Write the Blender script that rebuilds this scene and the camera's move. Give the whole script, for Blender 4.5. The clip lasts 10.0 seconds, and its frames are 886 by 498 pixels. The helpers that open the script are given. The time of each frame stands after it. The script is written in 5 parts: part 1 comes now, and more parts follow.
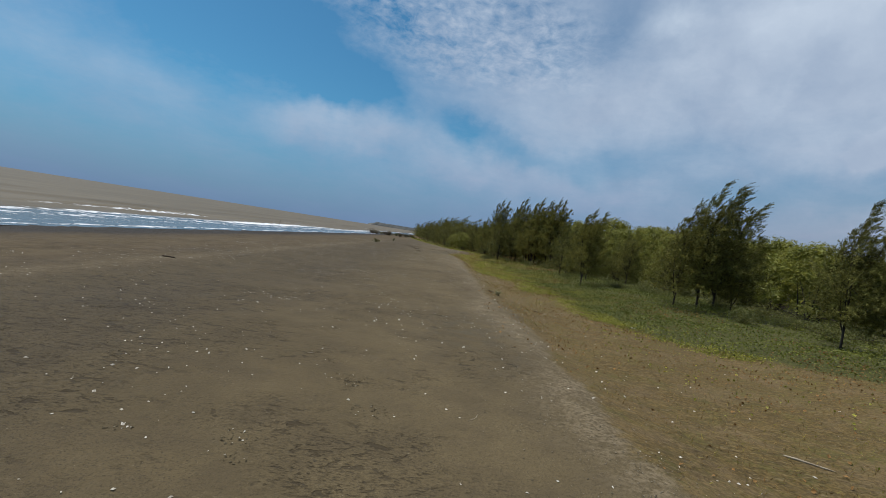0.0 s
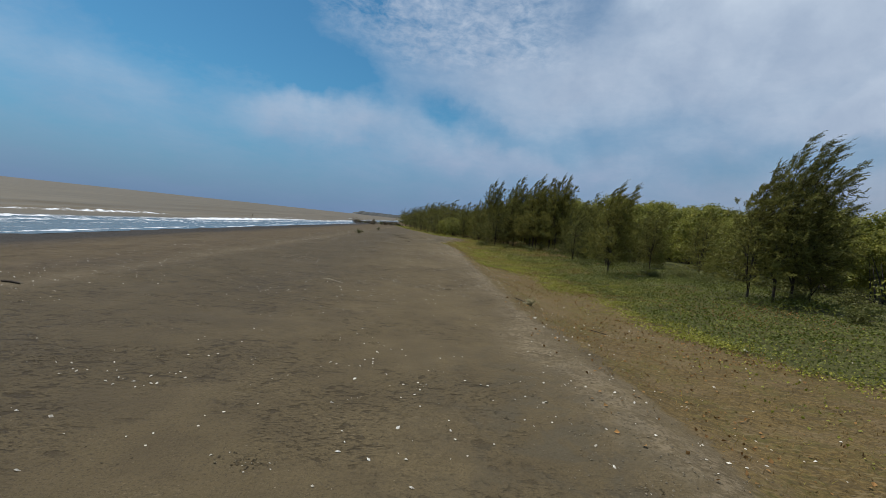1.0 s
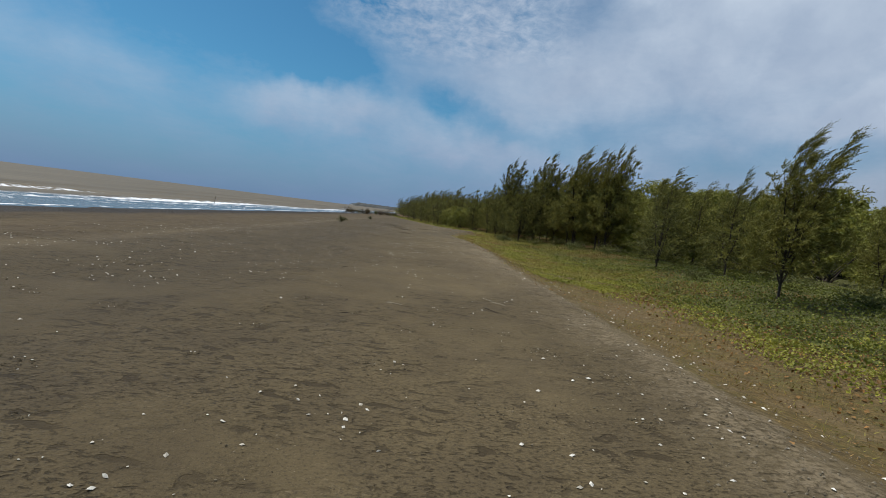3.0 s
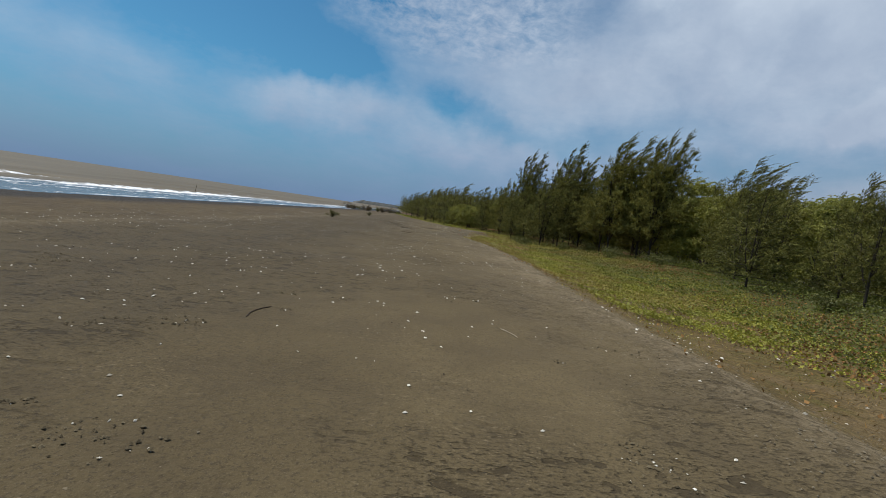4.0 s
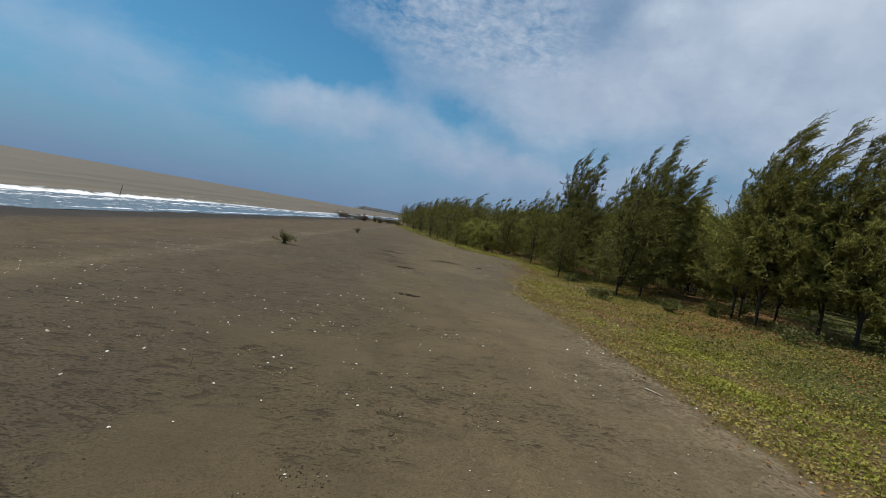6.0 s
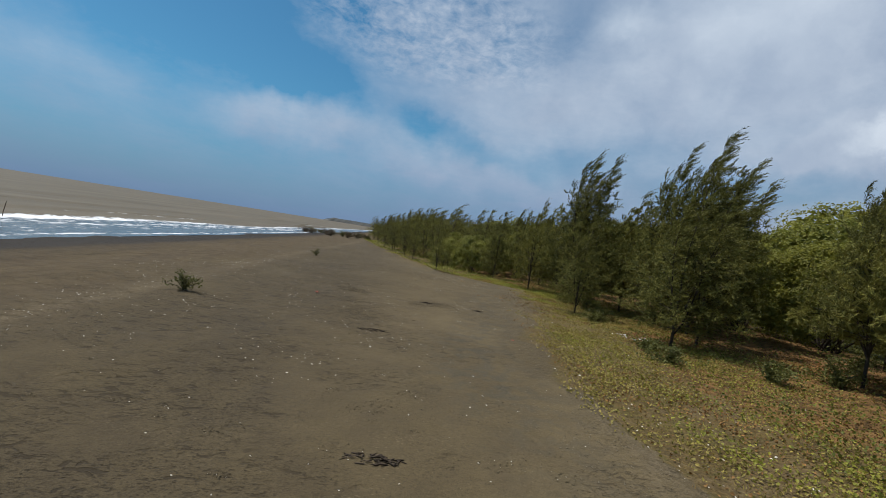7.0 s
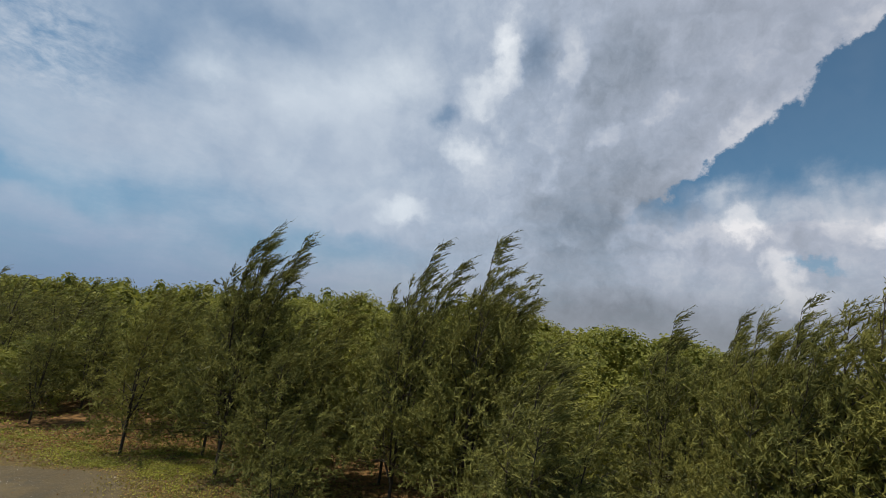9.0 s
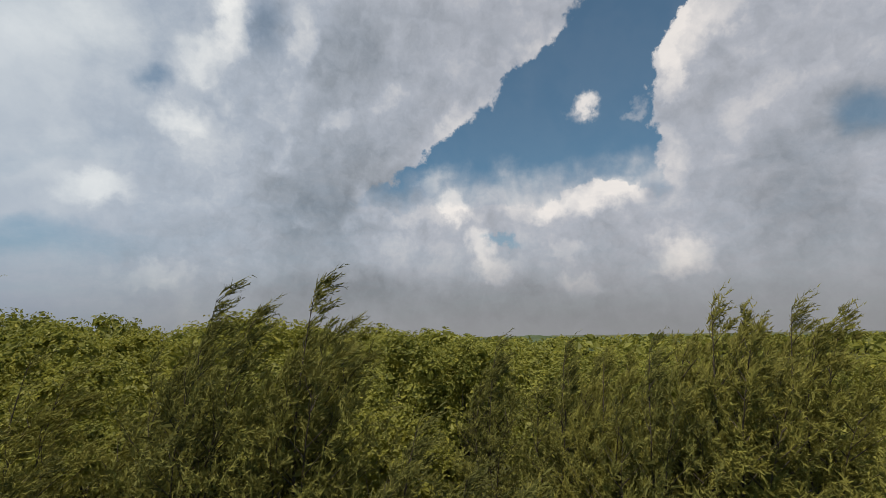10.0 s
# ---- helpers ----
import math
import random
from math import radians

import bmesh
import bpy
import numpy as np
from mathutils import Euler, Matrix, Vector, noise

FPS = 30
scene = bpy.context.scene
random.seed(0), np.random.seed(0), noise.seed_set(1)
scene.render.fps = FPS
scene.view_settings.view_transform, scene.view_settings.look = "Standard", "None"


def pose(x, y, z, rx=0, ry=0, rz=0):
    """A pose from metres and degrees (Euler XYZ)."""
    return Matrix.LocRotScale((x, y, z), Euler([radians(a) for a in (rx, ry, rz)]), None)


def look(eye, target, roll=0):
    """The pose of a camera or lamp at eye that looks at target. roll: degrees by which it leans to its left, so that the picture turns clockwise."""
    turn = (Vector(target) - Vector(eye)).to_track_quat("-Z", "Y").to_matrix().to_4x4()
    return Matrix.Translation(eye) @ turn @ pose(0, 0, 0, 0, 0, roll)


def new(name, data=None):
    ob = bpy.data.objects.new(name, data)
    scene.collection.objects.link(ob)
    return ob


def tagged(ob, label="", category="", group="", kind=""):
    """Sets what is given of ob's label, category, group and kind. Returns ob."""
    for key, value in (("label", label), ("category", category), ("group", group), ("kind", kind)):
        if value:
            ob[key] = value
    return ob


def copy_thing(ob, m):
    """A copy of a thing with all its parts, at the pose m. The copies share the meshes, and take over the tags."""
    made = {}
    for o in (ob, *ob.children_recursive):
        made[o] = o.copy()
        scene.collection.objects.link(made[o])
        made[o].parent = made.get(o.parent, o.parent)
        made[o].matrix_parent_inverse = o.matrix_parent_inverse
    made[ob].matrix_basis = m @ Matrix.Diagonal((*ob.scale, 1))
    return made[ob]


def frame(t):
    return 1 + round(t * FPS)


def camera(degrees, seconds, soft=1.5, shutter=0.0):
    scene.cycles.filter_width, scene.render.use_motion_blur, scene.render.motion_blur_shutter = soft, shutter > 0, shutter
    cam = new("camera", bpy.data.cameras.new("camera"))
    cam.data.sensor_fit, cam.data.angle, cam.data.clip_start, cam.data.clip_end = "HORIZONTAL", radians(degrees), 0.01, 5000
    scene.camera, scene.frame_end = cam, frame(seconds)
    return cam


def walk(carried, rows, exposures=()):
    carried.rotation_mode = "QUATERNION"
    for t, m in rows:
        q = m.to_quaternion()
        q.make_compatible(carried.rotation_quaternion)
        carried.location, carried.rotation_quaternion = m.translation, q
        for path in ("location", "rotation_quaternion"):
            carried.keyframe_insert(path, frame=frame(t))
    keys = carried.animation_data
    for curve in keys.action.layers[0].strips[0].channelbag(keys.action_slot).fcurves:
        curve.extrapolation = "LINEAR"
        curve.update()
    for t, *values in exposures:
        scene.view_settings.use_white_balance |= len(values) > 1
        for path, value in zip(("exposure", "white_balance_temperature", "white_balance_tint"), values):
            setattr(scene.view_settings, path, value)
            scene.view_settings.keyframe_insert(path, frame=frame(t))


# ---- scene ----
cam = camera(86.0, 10.0, soft=0.55)
PATH = [
    (0, (0.215, 2.084, 1.584), (0.228, 4.083, 1.528), 8.9),
    (0.5, (-0.003, 4.317, 1.613), (0.039, 6.316, 1.544), 7.6),
    (1, (-0.239, 6.763, 1.606), (-0.16, 8.759, 1.497), 6.1),
    (1.5, (-0.431, 9.026, 1.549), (-0.334, 11.019, 1.425), 5.7),
    (2, (-0.541, 11.638, 1.445), (-0.423, 13.629, 1.302), 5.3),
    (2.5, (-0.554, 14.017, 1.325), (-0.443, 16.008, 1.175), 5.8),
    (2.7, (-0.592, 15.037, 1.244), (-0.489, 17.029, 1.102), 6.4),
    (3.8, (-0.777, 20.525, 0.902), (-0.69, 22.518, 0.769), 8.1),
    (4, (-0.787, 21.458, 0.925), (-0.703, 23.451, 0.785), 8.4),
    (4.5, (-0.864, 23.948, 0.92), (-0.784, 25.942, 0.786), 9.0),
    (5, (-0.98, 26.695, 1.046), (-0.908, 28.69, 0.926), 9.6),
    (5.5, (-1.171, 29.331, 1.34), (-1.099, 31.327, 1.228), 10.1),
    (6, (-1.358, 32.07, 1.52), (-1.279, 34.066, 1.414), 10.1),
    (6.2, (-1.384, 32.966, 1.609), (-1.308, 34.962, 1.5), 10.0),
    (7.3, (-1.678, 39.112, 2.065), (-1.369, 41.088, 2.071), 9.0),
    (7.5, (-1.697, 40.016, 2.202), (-1.279, 41.971, 2.246), 9.3),
    (8, (-1.657, 42.533, 2.798), (-0.902, 44.38, 2.947), 10.4),
    (8.5, (-1.393, 44.674, 3.318), (-0.228, 46.273, 3.608), 9.8),
    (8.7, (-1.194, 45.438, 3.617), (0.144, 46.886, 3.956), 8.7),
    (9, (-0.976, 46.574, 4.087), (0.583, 47.763, 4.478), 7.1),
    (9.5, (-0.392, 48.018, 4.879), (1.425, 48.74, 5.296), 4.0),
    (10, (0.311, 49.116, 5.544), (2.266, 49.309, 5.919), -0.8),
]
EXPOSURE = 0.0
walk(cam, [(t, look(eye, target, roll)) for t, eye, target, roll in PATH], [(0, EXPOSURE, 6100, 10), (6.5, EXPOSURE, 6200, 10), (8.5, EXPOSURE + 0.1, 6320, 10), (9, EXPOSURE + 0.1, 6470, 10), (10, EXPOSURE + 0.12, 6980, 10)])

# ---- light ----
SUN_AZ, SUN_EL = radians(-60), radians(63)      # over the sea, ahead of the walk


class Nodes:
    """Short hand for building node trees."""

    def __init__(self, tree):
        self.tree = tree
        tree.nodes.clear()

    def add(self, kind, ins=None, **props):
        n = self.tree.nodes.new(kind)
        for k, v in props.items():
            setattr(n, k, v)
        for k, v in (ins or {}).items():
            if isinstance(v, bpy.types.NodeSocket):
                self.tree.links.new(v, n.inputs[k])
            else:
                n.inputs[k].default_value = v
        return n

    def math(self, op, a, b=0.0, c=0.0, clamp=False):
        return self.add("ShaderNodeMath", {0: a, 1: b, 2: c}, operation=op, use_clamp=clamp).outputs[0]

    def ramp(self, v, lo, hi, smooth=True, a=0.0, b=1.0):
        n = self.add("ShaderNodeMapRange", {"Value": v, "From Min": lo, "From Max": hi, "To Min": a, "To Max": b})
        n.interpolation_type = "SMOOTHSTEP" if smooth else "LINEAR"
        return n.outputs[0]

    def noise(self, vec, scale, detail=4.0, rough=0.55, distort=0.0):
        return self.add("ShaderNodeTexNoise", {"Vector": vec, "Scale": scale, "Detail": detail, "Roughness": rough, "Distortion": distort})

    def mix(self, f, a, b, blend="MIX"):
        n = self.add("ShaderNodeMix", {0: f}, data_type="RGBA", blend_type=blend)
        for sock, v in ((n.inputs[6], a), (n.inputs[7], b)):
            if isinstance(v, bpy.types.NodeSocket):
                self.tree.links.new(v, sock)
            else:
                sock.default_value = (*v, 1.0) if len(v) == 3 else v
        return n.outputs[2]

    def dot(self, a, b):
        return self.add("ShaderNodeVectorMath", {0: a, 1: b}, operation="DOT_PRODUCT").outputs["Value"]


# Clouds on the dome: azimuth and elevation of the middle, half length, half breadth and turn in degrees, weight
THIN = (
    (-37, 10.5, 13, 3.6, -18, 0.26), (-25, 18.5, 15, 4.2, -6, -0.46), (-12.5, 15.2, 7, 2.6, -6, -0.46), (-14.0, 10.4, 10, 2.4, 2, 0.44), (-17, 11.2, 5.0, 1.4, 0, 0.16), (-2, 9.0, 13, 2.2, 0, 0.20),
    (10, 8.0, 14, 1.8, -2, 0.22), (0.4, 12.9, 3.4, 1.6, -8, -0.42), (6.5, 11.7, 5.0, 1.3, -10, -0.38), (11, 16.5, 9, 4.6, 8, 0.24), (-3, 22, 14, 5.5, -4, 0.06), (17.0, 25.4, 5.2, 2.0, 62, -0.14), (25, 31.0, 8, 2.6, 0, -0.26),
    (30, 22, 14, 6.5, 6, 0.22), (37, 9.2, 12, 2.2, 3, -0.34), (21, 11.5, 9, 2.2, 4, -0.22), (47, 9.8, 7, 1.5, 0, -0.12), (51.0, 26.2, 1.9, 1.0, -6, -0.56), (62.2, 35.2, 2.4, 3.4, -12, -0.35), (47.0, 14.6, 4.0, 2.2, 4, 0.30), (42.2, 13.0, 1.8, 1.8, 20, 0.30),
)
SHADE = (
    (71, 15, 8.0, 11, -6, -0.24), (62.3, 34.6, 2.4, 3.6, -10, -0.30), (73.5, 32.0, 6.5, 5.0, 20, -0.24), (78, 22, 4.5, 6.5, -20, -0.12), (66.5, 12, 4.0, 6, 0, -0.10), (76, 5.5, 14, 3.0, 0, -0.22), (122, 14, 8, 9, -14, -0.20), (104, 2.5, 34, 3.6, -3, -0.24), (57, 11, 8, 3.5, 0, -0.16), (30, 9, 16, 4, 0, -0.06),
    (128.3, 19.8, 3.6, 3.0, -10, -0.30), (94, 6.6, 4.0, 2.6, 0, -0.14),
    (83.4, 19.8, 1.6, 2.6, -20, 0.50), (86.0, 15.6, 2.4, 2.0, 0, 0.56), (88.8, 10.8, 2.0, 2.6, 20, 0.42), (90.5, 8.2, 3.6, 1.5, 0, 0.26), (103.5, 16.0, 4.8, 2.2, 14, 0.54), (97.8, 14.6, 2.6, 1.6, 8, 0.36), (111.5, 8.6, 4.4, 2.3, -2, 0.44), (99.5, 10.2, 2.2, 1.2, 0, 0.20), (100.2, 6.6, 3.2, 1.5, -3, 0.24),
    (76.5, 10.6, 5.0, 2.6, -6, 0.12), (47.3, 15.0, 3.4, 1.8, 6, 0.24), (53.0, 6.9, 4.2, 1.8, 4, 0.22), (114.6, 31.0, 3.2, 2.6, 50, 0.46), (118.5, 32.5, 3.0, 2.0, 0, 0.28), (112.4, 27.6, 1.3, 3.4, 0, 0.34), (58.0, 34.0, 2.3, 4.4, 10, 0.50), (55.5, 29.6, 4.2, 2.6, 10, 0.34),
    (71.3, 25.4, 2.4, 1.5, 4, 0.20), (66.4, 33.2, 2.0, 3.8, -14, 0.26), (54.0, 23.0, 3.2, 2.0, 6, 0.28), (44.0, 30.5, 6.0, 3.5, 8, 0.30), (36, 26, 9, 4, 0, 0.20), (21.8, 25.6, 3.0, 2.0, 10, 0.24), (64.5, 20.5, 1.6, 2.4, -16, 0.20), (78.0, 28.4, 3.0, 1.2, 36, 0.14), (120, 22, 4, 3, 0, 0.16),
)


def build_sky():
    """Clear sky with thin high cloud over the sea and heaped clouds inland."""
    world = bpy.data.worlds.new("sky")
    scene.world = world
    world.use_nodes = True
    n = Nodes(world.node_tree)
    sky = n.add("ShaderNodeTexSky", sky_type="NISHITA", sun_disc=False, sun_elevation=SUN_EL, sun_rotation=SUN_AZ,
                air_density=1.0, dust_density=0.6, ozone_density=2.0)
    d = n.add("ShaderNodeTexCoord").outputs["Generated"]
    xyz = n.add("ShaderNodeSeparateXYZ", {0: d})
    az = n.math("MULTIPLY", n.math("ARCTAN2", xyz.outputs[0], xyz.outputs[1]), 57.2958)
    el = n.math("MULTIPLY", n.math("ARCSINE", xyz.outputs[2]), 57.2958)
    clear = n.mix(1.0, sky.outputs[0], n.mix(n.ramp(az, 60, 95), (0.35, 0.70, 0.78), (0.56, 0.80, 0.80)), "MULTIPLY")
    at = n.add("ShaderNodeCombineXYZ", {0: az, 1: el}).outputs[0]

    def drift(where, scale, amount, detail):
        c = n.noise(d, scale, detail, 0.6)
        v = n.add("ShaderNodeVectorMath", {0: c.outputs[1], 1: (0.5, 0.5, 0.5)}, operation="SUBTRACT").outputs[0]
        v = n.add("ShaderNodeVectorMath", {0: v, "Scale": amount}, operation="SCALE").outputs[0]
        return n.add("ShaderNodeVectorMath", {0: where, 1: v}, operation="ADD").outputs[0]

    soft_at = drift(drift(at, 5.0, 6.0, 4.0), 17.0, 2.6, 5.0)
    heap_at = drift(drift(at, 10.0, 3.4, 2.0), 26.0, 4.6, 7.0)
    shade_at = drift(drift(at, 6.0, 4.5, 2.0), 18.0, 3.0, 4.0)

    def blob(where, cx, cy, rx, ry, turn, inner, outer):
        m = n.add("ShaderNodeMapping", {"Vector": where, "Location": (cx, cy, 0), "Rotation": (0, 0, radians(turn)), "Scale": (rx, ry, 1e6)}, vector_type="TEXTURE")
        r = n.add("ShaderNodeVectorMath", {0: m.outputs[0]}, operation="LENGTH").outputs["Value"]
        return n.ramp(r, outer, inner)

    def total(where, rows, inner, outer, start):
        for cx, cy, rx, ry, turn, weight in rows:
            start = n.math("MULTIPLY_ADD", blob(where, cx, cy, rx, ry, turn, inner, outer), weight, start)
        return start

    def stops(value, lo, hi, rows):
        """A grey value along rows of (place, value)."""
        node = n.add("ShaderNodeValToRGB", {0: n.ramp(value, lo, hi, False)})
        edge = node.color_ramp.elements
        for spot, v in rows:
            edge.new((spot - lo) / (hi - lo)).color = (v, v, v, 1)
        edge.remove(edge[0])
        edge.remove(edge[-1])
        return node.outputs[0]

    flat = n.add("ShaderNodeVectorMath", {0: d, "Scale": n.math("DIVIDE", 1.0, n.math("ADD", n.math("MAXIMUM", xyz.outputs[2], 0.0), 0.22))}, operation="SCALE").outputs[0]
    broad = n.noise(flat, 2.2, 7.0, 0.58, 0.4).outputs[0]
    fleece = n.noise(n.add("ShaderNodeVectorMath", {0: flat, 1: (1.0, 0.8, 1.0)}, operation="MULTIPLY").outputs[0], 15.0, 5.0, 0.62, 0.5).outputs[0]
    cells = n.noise(flat, 30.0, 3.0, 0.6, 0.3).outputs[0]
    # thin veil
    cover = total(soft_at, THIN, 0.20, 1.5, stops(az, -70, 80, ((-60, 0.14), (-32, 0.10), (-14, 0.19), (0, 0.46), (14, 0.64), (28, 0.80), (42, 0.95), (55, 1.0))))
    cover = n.math("ADD", cover, n.math("MULTIPLY", n.math("SUBTRACT", broad, 0.5), n.ramp(az, 30, 60, True, 0.75, 0.35)))
    fleecy = n.math("MULTIPLY", blob(soft_at, -1, 24, 17, 6.6, -4, 0.55, 1.25), n.ramp(el, 14.5, 18.5))
    grainy = n.math("ADD", n.math("SUBTRACT", fleece, 0.5), n.math("MULTIPLY", n.math("SUBTRACT", cells, 0.5), 0.55))
    cover = n.math("ADD", cover, n.math("MULTIPLY", grainy, n.math("MULTIPLY_ADD", fleecy, 1.5, 0.16)))
    cover = n.ramp(cover, -0.02, 1.04, False)
    # the blue gap between the heaps: under one long edge, left of another, above the low heaps
    g = n.add("ShaderNodeSeparateXYZ", {0: heap_at})
    ga, ge = g.outputs[0], g.outputs[1]
    under = n.math("SUBTRACT", n.math("MULTIPLY_ADD", ga, 0.70, 23.2 - 0.70 * 83.5), ge)
    left_of = n.math("SUBTRACT", n.math("MULTIPLY_ADD", n.math("MAXIMUM", n.math("SUBTRACT", ge, 29.5), 0.0), 1.1, 110.6), ga)
    above = n.math("SUBTRACT", ge, n.math("MULTIPLY_ADD", blob(heap_at, 104, 16, 5.5, 4.0, 10, 0.3, 1.2), 2.2, 15.6))
    inside = n.math("MINIMUM", n.math("MINIMUM", n.math("MULTIPLY", under, 0.82), left_of), above)
    puff = blob(heap_at, 102.5, 26.4, 1.7, 1.1, 35, 0.2, 1.35)
    wisp = n.math("MAXIMUM", puff, n.math("MULTIPLY", blob(heap_at, 108.6, 24.6, 1.2, 0.8, 20, 0.2, 1.3), 0.5))
    hole = n.math("MULTIPLY", n.ramp(inside, -0.15, 0.55), n.math("SUBTRACT", 1.0, n.math("MULTIPLY", wisp, 0.92)))
    hole = n.math("MULTIPLY", hole, n.ramp(ge, 15.4, 21.5, True, 0.15, 0.96))
    small = n.math("MAXIMUM", n.math("MULTIPLY", blob(shade_at, 128.3, 19.8, 3.0, 2.4, -10, 0.3, 1.2), 0.62), n.math("MULTIPLY", blob(heap_at, 91.8, 11.5, 2.7, 0.75, -4, 0.3, 1.3), 0.6))
    hole = n.math("MAXIMUM", hole, small)
    rim = n.math("MULTIPLY", n.ramp(inside, -3.2, 0.1), n.ramp(n.noise(d, 9.0, 3.0).outputs[0], 0.36, 0.6))
    # light and shade on the clouds
    heaps = n.ramp(az, 35, 62)
    shade = total(shade_at, [row for row in SHADE if row[5] < 0], 0.10, 1.45, n.ramp(az, 46, 68, True, 0.52, 0.42))
    shade = total(shade_at, [row for row in SHADE if row[5] > 0 and row[0] < 45], 0.05, 1.45, shade)
    shade = total(heap_at, [row for row in SHADE if row[5] > 0 and row[0] > 45], 0.25, 1.25, shade)
    billow = n.noise(shade_at, 0.15, 5.0, 0.52).outputs[0]
    shade = n.math("ADD", shade, n.math("MULTIPLY", n.math("SUBTRACT", billow, 0.5), n.ramp(heaps, 0, 1, False, 0.40, 0.62)))
    puffs = n.noise(heap_at, 0.40, 6.0, 0.58).outputs[0]
    shade = n.math("ADD", shade, n.math("MULTIPLY", n.math("SUBTRACT", puffs, 0.5), n.math("MULTIPLY", heaps, 0.46)))
    shade = n.math("ADD", shade, n.math("MULTIPLY", n.math("ADD", rim, n.math("MULTIPLY", puff, 0.8)), 0.32))
    tone = n.add("ShaderNodeValToRGB", {0: shade})
    ramp = tone.color_ramp
    ramp.elements[0].position, ramp.elements[0].color = 0.0, (0.185, 0.212, 0.245, 1)
    ramp.elements[1].position, ramp.elements[1].color = 1.0, (0.74, 0.73, 0.72, 1)
    mid = ramp.elements.new(0.45)
    mid.color = (0.37, 0.405, 0.465, 1)
    tenfold = n.mix(1.0, tone.outputs[0], n.mix(n.ramp(az, 30, 100), (9.9, 10.9, 11.8), (10.35, 10.3, 10.6)), "MULTIPLY")
    col = n.mix(n.math("MULTIPLY", cover, n.math("SUBTRACT", 1.0, hole)), clear, tenfold)
    haze = n.mix(n.ramp(az, 12, 64), (1.52, 2.26, 3.85), (2.25, 2.35, 2.55))
    col = n.mix(n.ramp(el, 13.0, -1.0, True, 0.0, 0.85), col, haze)
    bg = n.add("ShaderNodeBackground", {"Color": col, "Strength": 0.1})
    n.add("ShaderNodeOutputWorld", {0: bg.outputs[0]})


build_sky()
lamp = bpy.data.lights.new("sun", "SUN")
lamp.energy, lamp.angle, lamp.color = 4.3, radians(0.6), (1.0, 0.95, 0.87)
sun_at = Vector((math.sin(SUN_AZ) * math.cos(SUN_EL), math.cos(SUN_AZ) * math.cos(SUN_EL), math.sin(SUN_EL)))
sun = new("sun", lamp)
sun.matrix_world = look(sun_at * 60, (0, 0, 0))


# ---- materials ----
def material(name):
    m = bpy.data.materials.new(name)
    m.use_nodes = True
    return m, Nodes(m.node_tree)


def surface(n, color, rough=0.8, normal=None, **more):
    ins = {"Base Color": color if isinstance(color, bpy.types.NodeSocket) else (*color, 1.0), "Roughness": rough}
    if normal is not None:
        ins["Normal"] = normal
    ins.update(more)
    p = n.add("ShaderNodeBsdfPrincipled", ins)
    n.add("ShaderNodeOutputMaterial", {0: p.outputs[0]})
    return p


def bump(n, height, strength=0.5, distance=0.02):
    return n.add("ShaderNodeBump", {"Height": height, "Strength": strength, "Distance": distance}).outputs[0]


def attr(n, name):
    return n.add("ShaderNodeAttribute", attribute_name=name).outputs["Fac"]


